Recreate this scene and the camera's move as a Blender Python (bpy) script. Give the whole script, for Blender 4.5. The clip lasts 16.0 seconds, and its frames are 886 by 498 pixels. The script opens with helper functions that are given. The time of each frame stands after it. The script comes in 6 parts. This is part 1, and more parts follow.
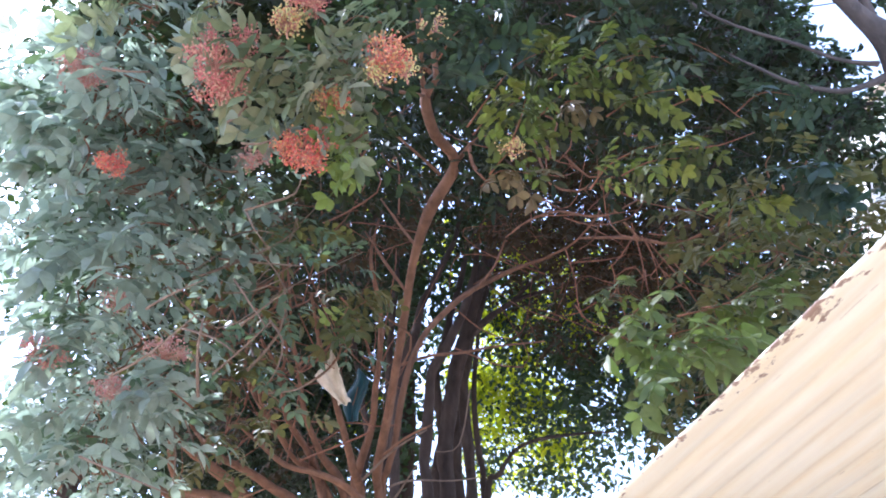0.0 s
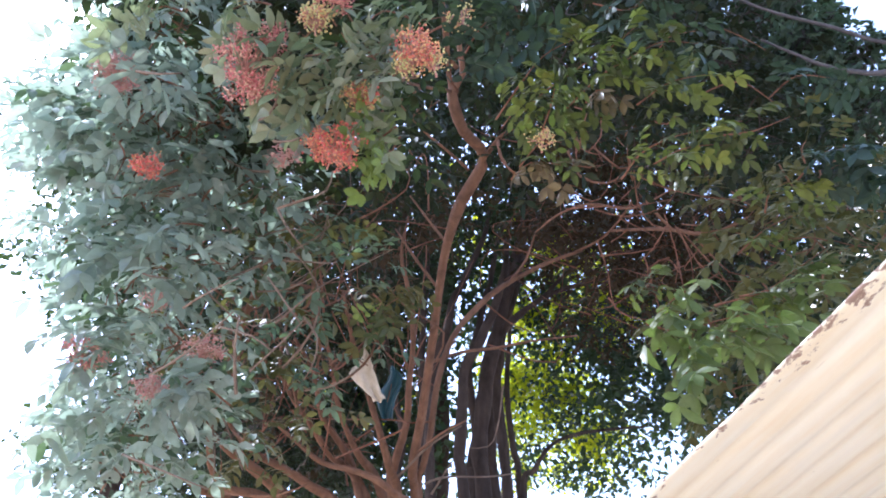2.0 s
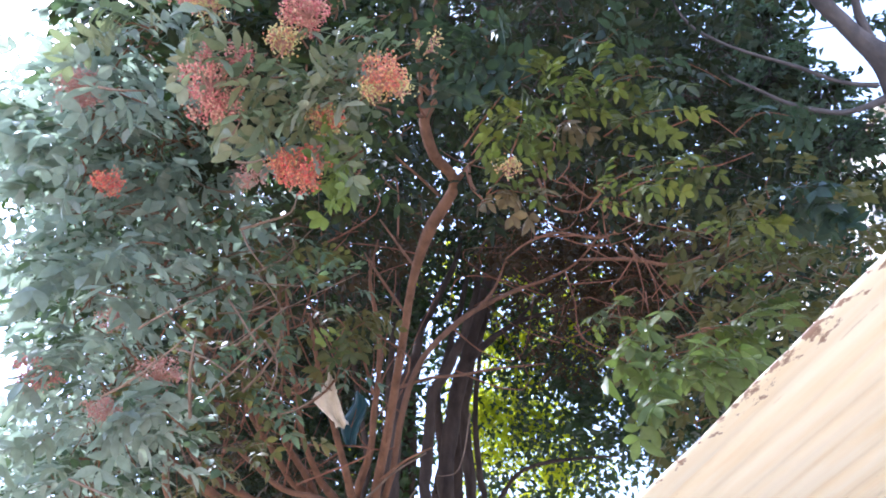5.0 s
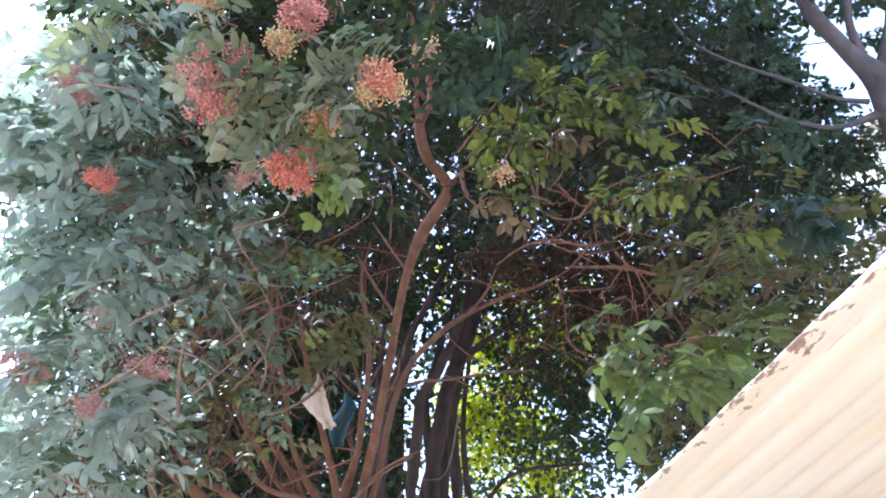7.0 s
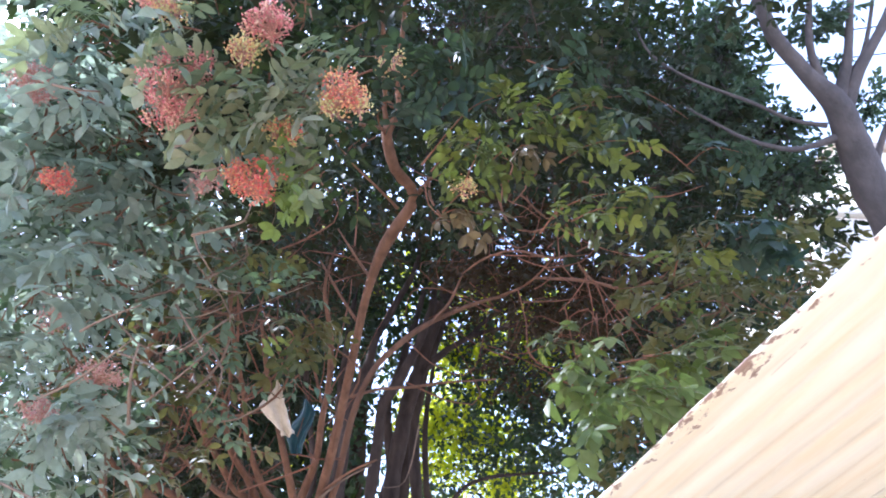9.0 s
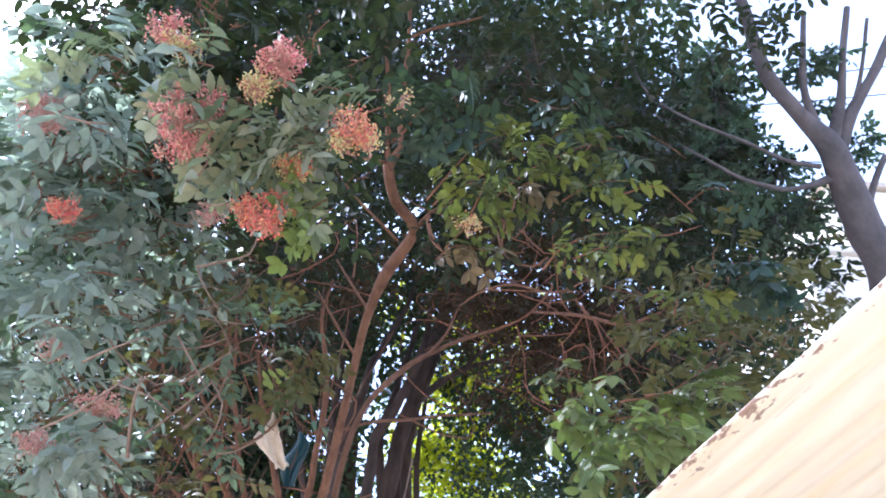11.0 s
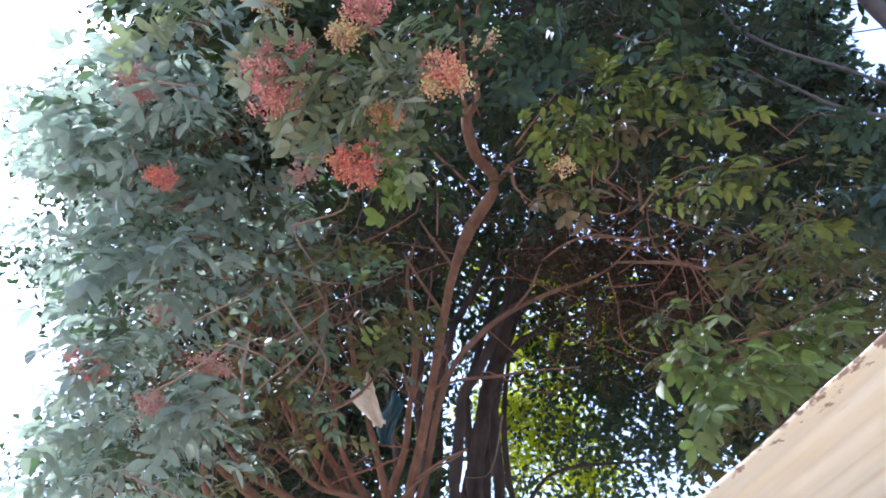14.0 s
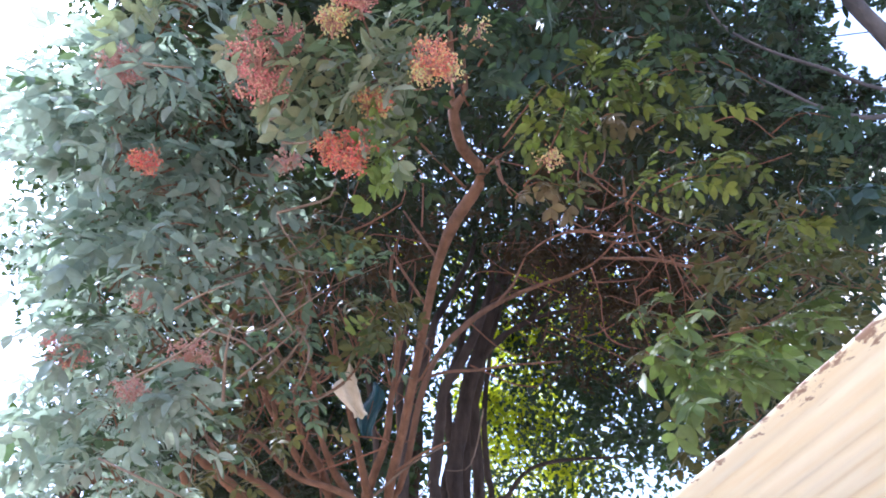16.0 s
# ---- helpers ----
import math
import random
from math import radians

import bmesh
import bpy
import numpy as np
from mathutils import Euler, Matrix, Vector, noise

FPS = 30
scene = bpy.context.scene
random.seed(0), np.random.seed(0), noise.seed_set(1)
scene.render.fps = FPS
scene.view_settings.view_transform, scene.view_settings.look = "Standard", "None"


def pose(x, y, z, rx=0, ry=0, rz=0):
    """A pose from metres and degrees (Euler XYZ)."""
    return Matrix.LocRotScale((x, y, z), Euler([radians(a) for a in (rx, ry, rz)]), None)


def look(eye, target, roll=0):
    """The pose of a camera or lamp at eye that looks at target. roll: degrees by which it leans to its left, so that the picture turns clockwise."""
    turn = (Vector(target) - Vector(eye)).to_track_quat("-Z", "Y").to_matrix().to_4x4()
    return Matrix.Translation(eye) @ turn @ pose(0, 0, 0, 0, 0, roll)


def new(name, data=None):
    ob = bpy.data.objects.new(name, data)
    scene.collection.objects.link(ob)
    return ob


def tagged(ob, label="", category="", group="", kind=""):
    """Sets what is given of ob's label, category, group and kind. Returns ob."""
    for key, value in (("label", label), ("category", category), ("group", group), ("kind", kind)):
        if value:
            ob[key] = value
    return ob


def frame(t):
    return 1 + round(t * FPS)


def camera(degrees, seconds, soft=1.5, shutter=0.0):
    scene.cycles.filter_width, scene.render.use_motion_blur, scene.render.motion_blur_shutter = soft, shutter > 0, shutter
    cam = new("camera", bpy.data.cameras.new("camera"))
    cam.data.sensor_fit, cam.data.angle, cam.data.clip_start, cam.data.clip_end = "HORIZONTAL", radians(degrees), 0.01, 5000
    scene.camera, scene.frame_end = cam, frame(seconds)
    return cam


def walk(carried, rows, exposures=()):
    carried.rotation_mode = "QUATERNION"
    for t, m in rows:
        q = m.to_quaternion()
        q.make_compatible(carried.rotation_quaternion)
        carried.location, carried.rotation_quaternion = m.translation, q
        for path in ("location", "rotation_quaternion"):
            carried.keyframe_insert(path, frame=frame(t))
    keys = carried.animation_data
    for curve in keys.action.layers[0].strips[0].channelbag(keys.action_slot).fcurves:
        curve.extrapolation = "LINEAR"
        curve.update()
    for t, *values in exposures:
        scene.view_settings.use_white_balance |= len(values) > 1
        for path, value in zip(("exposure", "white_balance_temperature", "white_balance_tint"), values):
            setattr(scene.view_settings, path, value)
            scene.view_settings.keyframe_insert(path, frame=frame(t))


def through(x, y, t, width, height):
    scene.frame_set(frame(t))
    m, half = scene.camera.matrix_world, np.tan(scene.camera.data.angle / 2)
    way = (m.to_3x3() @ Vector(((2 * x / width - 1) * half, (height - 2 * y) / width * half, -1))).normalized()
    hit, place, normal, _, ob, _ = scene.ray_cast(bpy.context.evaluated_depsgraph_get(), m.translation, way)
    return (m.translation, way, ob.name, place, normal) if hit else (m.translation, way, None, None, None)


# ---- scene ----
cam = camera(64.0, 16.0, soft=1.9, shutter=0.3)
ROWS = [
    (0, 0.000, -0.000, 1.500, 122.00, -0.00, -0.00),
    (0.5, 0.007, 0.004, 1.503, 122.17, 0.46, 1.65),
    (1, -0.015, 0.005, 1.498, 121.98, 0.69, 3.20),
    (1.5, -0.017, 0.021, 1.506, 121.87, 0.42, 3.11),
    (2, -0.012, 0.014, 1.487, 121.88, -0.10, 2.67),
    (2.5, 0.004, -0.015, 1.490, 122.79, 0.48, 2.42),
    (3, -0.003, -0.023, 1.504, 123.25, 0.62, 2.59),
    (3.5, -0.012, -0.079, 1.481, 123.25, 0.25, 1.92),
    (4, 0.019, -0.036, 1.469, 122.93, 0.21, 1.84),
    (4.5, 0.039, 0.022, 1.501, 123.06, 0.80, 0.84),
    (4.7, 0.028, 0.023, 1.501, 123.58, 0.25, 0.53),
    (6.8, 0.028, 0.034, 1.517, 124.27, -1.08, -0.57),
    (7, 0.030, 0.009, 1.495, 124.17, -0.98, -1.08),
    (7.5, 0.040, -0.007, 1.498, 124.53, -0.11, -0.99),
    (8, 0.035, -0.016, 1.497, 124.22, -0.68, -1.63),
    (8.5, 0.036, -0.016, 1.529, 123.91, -0.90, -3.14),
    (9, 0.064, -0.017, 1.519, 124.54, -0.96, -4.01),
    (9.2, 0.066, -0.023, 1.517, 124.50, -0.88, -4.34),
    (11.3, 0.002, -0.042, 1.531, 127.06, -1.40, -5.17),
    (11.5, -0.005, -0.035, 1.531, 126.34, -1.22, -4.57),
    (12, -0.058, -0.037, 1.498, 125.16, -1.26, -1.33),
    (12.5, -0.120, -0.013, 1.489, 123.14, -0.91, 4.91),
    (12.7, -0.120, 0.018, 1.485, 122.50, -1.10, 6.20),
    (13, -0.116, 0.034, 1.483, 121.83, -1.22, 5.10),
    (13.5, -0.101, 0.043, 1.486, 123.45, -1.26, 2.46),
    (14, -0.089, 0.047, 1.504, 123.95, -1.85, 1.16),
    (14.5, -0.080, 0.058, 1.506, 123.96, -1.52, 0.45),
    (15, -0.094, 0.062, 1.503, 124.02, -1.66, 0.12),
    (15.5, -0.105, 0.061, 1.505, 124.15, -1.78, 0.16),
    (16, -0.103, 0.066, 1.493, 123.62, -1.91, -0.60),
]

STOPS = [(0.0, 1.52), (1.5, 1.47), (2.0, 1.45), (3.0, 1.49), (4.0, 1.52), (7.0, 1.56), (9.0, 1.62), (12.0, 1.62), (12.5, 1.50), (13.0, 1.15), (13.5, 1.05), (14.0, 1.17), (14.5, 1.29), (15.0, 1.43), (16.0, 1.49)]
EXPOSURES = [(t, round(stops + 0.37, 2), 4910, 18) for t, stops in STOPS]
walk(cam, [(t, pose(x, y, z, rx, ry, rz)) for t, x, y, z, rx, ry, rz in ROWS], EXPOSURES)

# ---- sky and sun ----
SUN_HEIGHT, SUN_BEARING = 50.0, -58.0  # degrees above the ground, and from straight ahead (minus: to the left)
world = bpy.data.worlds.new("sky")
scene.world = world
world.use_nodes = True
wn, wl = world.node_tree.nodes, world.node_tree.links
sky = wn.new("ShaderNodeTexSky")
sky.sky_type, sky.sun_disc = "NISHITA", False
sky.sun_elevation, sky.sun_rotation = radians(SUN_HEIGHT), radians(SUN_BEARING)
sky.air_density, sky.dust_density, sky.ozone_density = 1.0, 3.0, 1.0
wn["Background"].inputs["Strength"].default_value = 0.15
haze = wn.new("ShaderNodeMix")  # dusty air: the blue is partly washed out
haze.data_type = "RGBA"
haze.inputs["Factor"].default_value = 0.2
haze.inputs["B"].default_value = (9.0, 9.2, 9.6, 1)
wl.new(sky.outputs["Color"], haze.inputs["A"])
wl.new(haze.outputs["Result"], wn["Background"].inputs["Color"])
sun_data = bpy.data.lights.new("sun", "SUN")
sun_data.energy, sun_data.angle, sun_data.color = 3.1, radians(0.5), (1.0, 0.93, 0.82)
sun = new("sun", sun_data)
ca, sa = math.cos(radians(SUN_HEIGHT)), math.sin(radians(SUN_HEIGHT))
toward = Vector((math.sin(radians(SUN_BEARING)) * ca, math.cos(radians(SUN_BEARING)) * ca, sa))
sun.matrix_world = look(toward * 40, (0, 0, 0))


# ---- materials ----
def material(name):
    m = bpy.data.materials.new(name)
    m.use_nodes = True
    return m, m.node_tree.nodes, m.node_tree.links, m.node_tree.nodes["Principled BSDF"]


def ramp(nodes, stops):
    r = nodes.new("ShaderNodeValToRGB")
    while len(r.color_ramp.elements) < len(stops):
        r.color_ramp.elements.new(0.5)
    for e, (p, c) in zip(r.color_ramp.elements, stops):
        e.position, e.color = p, (*c, 1)
    return r


def noise_node(nodes, links, scale, detail=4, rough=0.55, stretch=None):
    n = nodes.new("ShaderNodeTexNoise")
    n.inputs["Scale"].default_value, n.inputs["Detail"].default_value, n.inputs["Roughness"].default_value = scale, detail, rough
    c = nodes.new("ShaderNodeTexCoord")
    if stretch:
        mp = nodes.new("ShaderNodeMapping")
        mp.inputs["Scale"].default_value = stretch
        links.new(c.outputs["Object"], mp.inputs["Vector"])
        links.new(mp.outputs["Vector"], n.inputs["Vector"])
    else:
        links.new(c.outputs["Object"], n.inputs["Vector"])
    return n


def bump(nodes, links, height, shader, strength, distance):
    b = nodes.new("ShaderNodeBump")
    b.inputs["Strength"].default_value, b.inputs["Distance"].default_value = strength, distance
    links.new(height, b.inputs["Height"])
    links.new(b.outputs["Normal"], shader.inputs["Normal"])


def leaf_material(name, colours, through=(0.25, 0.4, 0.04), share=0.35, rough=0.45, by_object=False, gloss=0.4):
    """Leaves that differ from one another, with light coming through them."""
    m, n, l, p = material(name)
    pick = n.new("ShaderNodeObjectInfo" if by_object else "ShaderNodeNewGeometry")
    r = ramp(n, [(i / max(1, len(colours) - 1), c) for i, c in enumerate(colours)])
    l.new(pick.outputs["Random" if by_object else "Random Per Island"], r.inputs["Fac"])
    spots = noise_node(n, l, 38, 3)
    dull = n.new("ShaderNodeMix")
    dull.data_type, dull.blend_type = "RGBA", "MULTIPLY"
    dull.inputs["Factor"].default_value = 0.55
    tone = ramp(n, [(0.3, (0.55, 0.5, 0.42)), (0.65, (1.1, 1.1, 1.05))])
    l.new(spots.outputs["Fac"], tone.inputs["Fac"])
    l.new(r.outputs["Color"], dull.inputs["A"])
    l.new(tone.outputs["Color"], dull.inputs["B"])
    l.new(dull.outputs["Result"], p.inputs["Base Color"])
    p.inputs["Roughness"].default_value = rough
    p.inputs["Specular IOR Level"].default_value = gloss
    bump(n, l, spots.outputs["Fac"], p, 0.25, 0.004)
    t = n.new("ShaderNodeBsdfTranslucent")
    t.inputs["Color"].default_value = (*through, 1)
    mix = n.new("ShaderNodeMixShader")
    mix.inputs["Fac"].default_value = share
    l.new(p.outputs["BSDF"], mix.inputs[1])
    l.new(t.outputs["BSDF"], mix.inputs[2])
    l.new(mix.outputs["Shader"], n["Material Output"].inputs["Surface"])
    return m


def bark_material(name, dark, light, scale=14):
    m, n, l, p = material(name)
    a = noise_node(n, l, scale, 6, 0.65, (1, 1, 0.35))
    b = noise_node(n, l, 2.2, 3)
    mixv = n.new("ShaderNodeMath")
    mixv.operation = "MULTIPLY_ADD"
    mixv.inputs[1].default_value = 0.6
    l.new(a.outputs["Fac"], mixv.inputs[0])
    half = n.new("ShaderNodeMath")
    half.operation = "MULTIPLY"
    half.inputs[1].default_value = 0.4
    l.new(b.outputs["Fac"], half.inputs[0])
    l.new(half.outputs[0], mixv.inputs[2])
    r = ramp(n, [(0.3, dark), (0.7, light)])
    l.new(mixv.outputs[0], r.inputs["Fac"])
    l.new(r.outputs["Color"], p.inputs["Base Color"])
    p.inputs["Roughness"].default_value = 0.9
    p.inputs["Specular IOR Level"].default_value = 0.2
    bump(n, l, a.outputs["Fac"], p, 1.0, 0.03)
    return m


def plain_material(name, stops, scale, rough, relief=0.3, stretch=None):
    m, n, l, p = material(name)
    a = noise_node(n, l, scale, 7, 0.6, stretch)
    r = ramp(n, stops)
    l.new(a.outputs["Fac"], r.inputs["Fac"])
    l.new(r.outputs["Color"], p.inputs["Base Color"])
    p.inputs["Roughness"].default_value = rough
    bump(n, l, a.outputs["Fac"], p, relief, 0.01)
    return m


# Inner and rear leaves: crown shade is put into this near-black colour
LEAF_DARK = leaf_material("shade_dark_leaf", [(0.016, 0.022, 0.014), (0.024, 0.029, 0.017), (0.037, 0.037, 0.017)], (0.06, 0.1, 0.02), 0.12, 0.55, gloss=0.16)
# Haze over the left of the crown, put into pale leaf colours
LEAF_GREY = leaf_material("haze_pale_leaf", [(0.09, 0.13, 0.11), (0.17, 0.22, 0.2), (0.25, 0.29, 0.27), (0.27, 0.28, 0.23), (0.11, 0.16, 0.14)], (0.36, 0.44, 0.3), 0.45, 0.5)
LEAF_FRESH = leaf_material("fresh_leaf", [(0.028, 0.034, 0.012), (0.042, 0.05, 0.013), (0.085, 0.1, 0.018), (0.165, 0.18, 0.028), (0.07, 0.078, 0.016), (0.046, 0.042, 0.015), (0.032, 0.038, 0.012)], (0.22, 0.3, 0.04), 0.13, by_object=True, gloss=0.25)
LEAF_TEAL = leaf_material("blue_green_leaf", [(0.019, 0.035, 0.029), (0.032, 0.05, 0.037), (0.026, 0.036, 0.023)], (0.12, 0.18, 0.05), 0.15, by_object=True, gloss=0.22)
# The same haze painted into the larger single leaves at left
LEAF_PALE = leaf_material("haze_covered_leaf", [(0.17, 0.22, 0.19), (0.22, 0.25, 0.22), (0.13, 0.18, 0.15)], (0.3, 0.36, 0.22), 0.35, 0.55, by_object=True)
LEAF_DUSTY = leaf_material("olive_grey_leaf", [(0.23, 0.235, 0.13), (0.09, 0.12, 0.06), (0.3, 0.31, 0.24), (0.22, 0.2, 0.1), (0.12, 0.15, 0.09), (0.07, 0.095, 0.04)], (0.25, 0.3, 0.12), 0.3, 0.5, by_object=True)
# Shade put into the colour behind pale boughs, haze around the side tree
LEAF_MID = leaf_material("shade_haze_leaf", [(0.06, 0.1, 0.078), (0.09, 0.125, 0.09), (0.075, 0.095, 0.066)], (0.16, 0.24, 0.08), 0.25, 0.5, gloss=0.3)
LEAF_LIGHT = leaf_material("young_leaf", [(0.1, 0.15, 0.035), (0.15, 0.19, 0.04), (0.12, 0.15, 0.04)], (0.3, 0.4, 0.05), 0.25, by_object=True)
LEAF_GREEN = leaf_material("green_leaf", [(0.075, 0.096, 0.036), (0.12, 0.138, 0.046), (0.095, 0.102, 0.034)], (0.2, 0.3, 0.05), 0.22, gloss=0.25, by_object=True)
LEAF_DRY = leaf_material("withered_leaf", [(0.07, 0.056, 0.026), (0.1, 0.07, 0.032), (0.06, 0.06, 0.028)], (0.2, 0.14, 0.04), 0.2, by_object=True)
LEAF_OLIVE = leaf_material("olive_leaf", [(0.072, 0.076, 0.024), (0.11, 0.086, 0.026), (0.056, 0.066, 0.026)], (0.2, 0.2, 0.04), 0.2, gloss=0.25)
LEAF_FAR = leaf_material("distant_leaf", [(0.024, 0.046, 0.034), (0.04, 0.06, 0.035), (0.034, 0.042, 0.03)], (0.12, 0.2, 0.025), 0.14, 0.55, gloss=0.2)
# Brown of bounced light and glare under the crown, put into leaf colour
LEAF_RUSSET = leaf_material("warm_shade_leaf", [(0.045, 0.03, 0.018), (0.065, 0.042, 0.022), (0.035, 0.033, 0.018)], (0.1, 0.06, 0.015), 0.15, 0.6, gloss=0.15)
# Sun glow is put into this brighter, yellower leaf colour
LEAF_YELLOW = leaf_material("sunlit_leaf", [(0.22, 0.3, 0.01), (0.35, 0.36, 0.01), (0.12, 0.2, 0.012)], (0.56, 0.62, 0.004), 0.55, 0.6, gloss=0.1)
BARK_RED = bark_material("red_brown_bark", (0.09, 0.046, 0.026), (0.27, 0.14, 0.078))
BARK_TWIG = bark_material("reddish_twig_bark", (0.1, 0.046, 0.026), (0.27, 0.125, 0.07), 20)
BARK_PALE = bark_material("pale_twig_bark", (0.11, 0.073, 0.05), (0.28, 0.2, 0.14), 20)
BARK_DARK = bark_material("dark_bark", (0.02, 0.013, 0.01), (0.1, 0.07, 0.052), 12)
BARK_GREY = bark_material("grey_bark", (0.05, 0.045, 0.045), (0.14, 0.12, 0.115), 7)
EARTH = plain_material("dry_earth", [(0.3, (0.36, 0.29, 0.21)), (0.7, (0.54, 0.46, 0.36))], 3.0, 0.95, 0.6)
PLASTER = plain_material("pale_plaster", [(0.3, (0.62, 0.57, 0.48)), (0.7, (0.74, 0.7, 0.62))], 2.5, 0.9, 0.2)


# ---- building helpers ----
def hang(ob, parent):
    """Makes ob a part of parent; parts are built in the world's own measure and stay there."""
    ob.parent = parent
    if parent and parent.type == "EMPTY":
        ob.matrix_parent_inverse = Matrix.Translation(-parent.location)


def mesh_part(name, verts, faces, mat, parent=None, label="", smooth=True):
    me = bpy.data.meshes.new(name)
    me.from_pydata([tuple(v) for v in verts], [], [tuple(f) for f in faces])
    me.update()
    if smooth:
        me.shade_smooth()
    me.materials.append(mat)
    ob = new(name, me)
    hang(ob, parent)
    return tagged(ob, label)


def big_mesh(name, verts, tris, mat, parent=None, label="", kind=""):
    """A mesh of many triangles from numpy arrays."""
    me = bpy.data.meshes.new(name)
    nv, nt = len(verts), len(tris)
    me.vertices.add(nv)
    me.vertices.foreach_set("co", np.asarray(verts, np.float32).ravel())
    me.loops.add(nt * 3)
    me.loops.foreach_set("vertex_index", np.asarray(tris, np.int32).ravel())
    me.polygons.add(nt)
    me.polygons.foreach_set("loop_start", np.arange(0, nt * 3, 3, dtype=np.int32))
    me.update(calc_edges=True)
    me.shade_smooth()
    me.materials.append(mat)
    ob = new(name, me)
    hang(ob, parent)
    return tagged(ob, label, kind=kind)


def spline(points, step=0.12):
    """A smooth curve through the points: Catmull-Rom, with whatever goes along with them."""
    pts = np.array(points, float)
    ext = np.vstack([2 * pts[0] - pts[1], pts, 2 * pts[-1] - pts[-2]])
    out = []
    for i in range(1, len(ext) - 2):
        p0, p1, p2, p3 = ext[i - 1:i + 3]
        n = max(2, int(np.linalg.norm(p2[:3] - p1[:3]) / step))
        for t in np.linspace(0, 1, n, endpoint=False):
            out.append(0.5 * ((2 * p1) + (p2 - p0) * t + (2 * p0 - 5 * p1 + 4 * p2 - p3) * t * t + (3 * p1 - p0 - 3 * p2 + p3) * t ** 3))
    out.append(pts[-1])
    return np.array(out)


def tube(path, sides=8, rng=None, wobble=0.0):
    """Vertices and triangles of a round, tapering branch along rows of x, y, z, radius."""
    path = np.asarray(path)
    n = len(path)
    tang = np.gradient(path[:, :3], axis=0)
    tang /= np.linalg.norm(tang, axis=1)[:, None] + 1e-9
    up = np.array([0.3, 0.9, 0.2]) if abs(tang[0][2]) > 0.7 else np.array([0.1, 0.2, 1.0])
    verts, tris = [], []
    for i in range(n):
        a = np.cross(tang[i], up)
        a /= np.linalg.norm(a) + 1e-9
        b = np.cross(tang[i], a)
        up = np.cross(a, tang[i])
        r = max(path[i, 3], 0.0015)
        for k in range(sides):
            w = 2 * math.pi * k / sides
            rr = r * (1 + (rng.uniform(-wobble, wobble) if rng else 0))
            verts.append(path[i, :3] + rr * (math.cos(w) * a + math.sin(w) * b))
    for i in range(n - 1):
        for k in range(sides):
            p, q = i * sides + k, i * sides + (k + 1) % sides
            tris += [(p, q, q + sides), (p, q + sides, p + sides)]
    verts.append(path[-1, :3])
    e = len(verts) - 1
    tris += [((n - 1) * sides + k, (n - 1) * sides + (k + 1) % sides, e) for k in range(sides)]
    return np.array(verts), np.array(tris)


def branch(name, points, mat, parent, label="", sides=10, wobble=0.03, kink=0.5, girth=0.78):
    """A limb through the points, a little crooked and uneven."""
    rng = random.Random(round(points[0][0] * 1000) + len(points))
    path = spline(points, 0.07)
    path[:, 3] *= girth
    off = rng.uniform(0, 50)
    for i in range(1, len(path) - 1):
        s = i * 0.07
        path[i, :3] += [path[i, 3] * kink * noise.noise((s * 2.2, off + 9 * k, 0)) for k in range(3)]
        path[i, 3] *= 1 + 0.16 * noise.noise((s * 3, off, 7)) + rng.uniform(-0.02, 0.02)
    v, t = tube(path, sides, rng, wobble)
    return big_mesh(name, v, t, mat, parent, label)


def leaflet(length, width, bend=0.18, fold=0.25):
    """A pointed blade along +y, folded a little at its midrib and bent at its tip."""
    v, t = [], []
    for s, w in ((0, 0.06), (0.22, 0.72), (0.5, 1.0), (0.78, 0.66), (1.0, 0.02)):
        z = -bend * length * s * s
        for k in (-1, 0, 1):
            v.append((k * w * width / 2, s * length, z + abs(k) * fold * w * width / 2))
    for i in range(4):
        a = i * 3
        t += [(a, a + 1, a + 4), (a, a + 4, a + 3), (a + 1, a + 2, a + 5), (a + 1, a + 5, a + 4)]
    return np.array(v), np.array(t)


def compound_leaf(rng, pairs=3, length=0.078, width=0.037, stalk=0.26):
    """A feathered leaf along +y: a stalk with paired leaflets and one at its end."""
    path = [(0, stalk * s, -0.22 * stalk * s * s, 0.0022 * (1.2 - s)) for s in np.linspace(0, 1, 5)]
    vs, ts, base = [], [], 0

    def add(v, t):
        nonlocal base
        vs.append(v)
        ts.append(t + base)
        base += len(v)
    add(*tube(path, 3))
    spots = [(0.35 + 0.62 * i / max(1, pairs - 1), side) for i in range(pairs) for side in (-1, 1)] + [(1.0, 0)]
    for s, side in spots:
        size = length * rng.uniform(0.8, 1.12) * (0.8 + 0.35 * s)
        v, t = leaflet(size, width * rng.uniform(0.85, 1.15) * (0.85 + 0.3 * s), rng.uniform(0.05, 0.4), rng.uniform(0.1, 0.4))
        m = Matrix.Translation((0, stalk * s, -0.22 * stalk * s * s)) @ pose(0, 0, 0, rng.uniform(-34, 2), rng.uniform(-24, 24), -side * rng.uniform(50, 74))
        m = np.array(m)
        add(v @ m[:3, :3].T + m[:3, 3], t)
    return np.vstack(vs), np.vstack(ts)


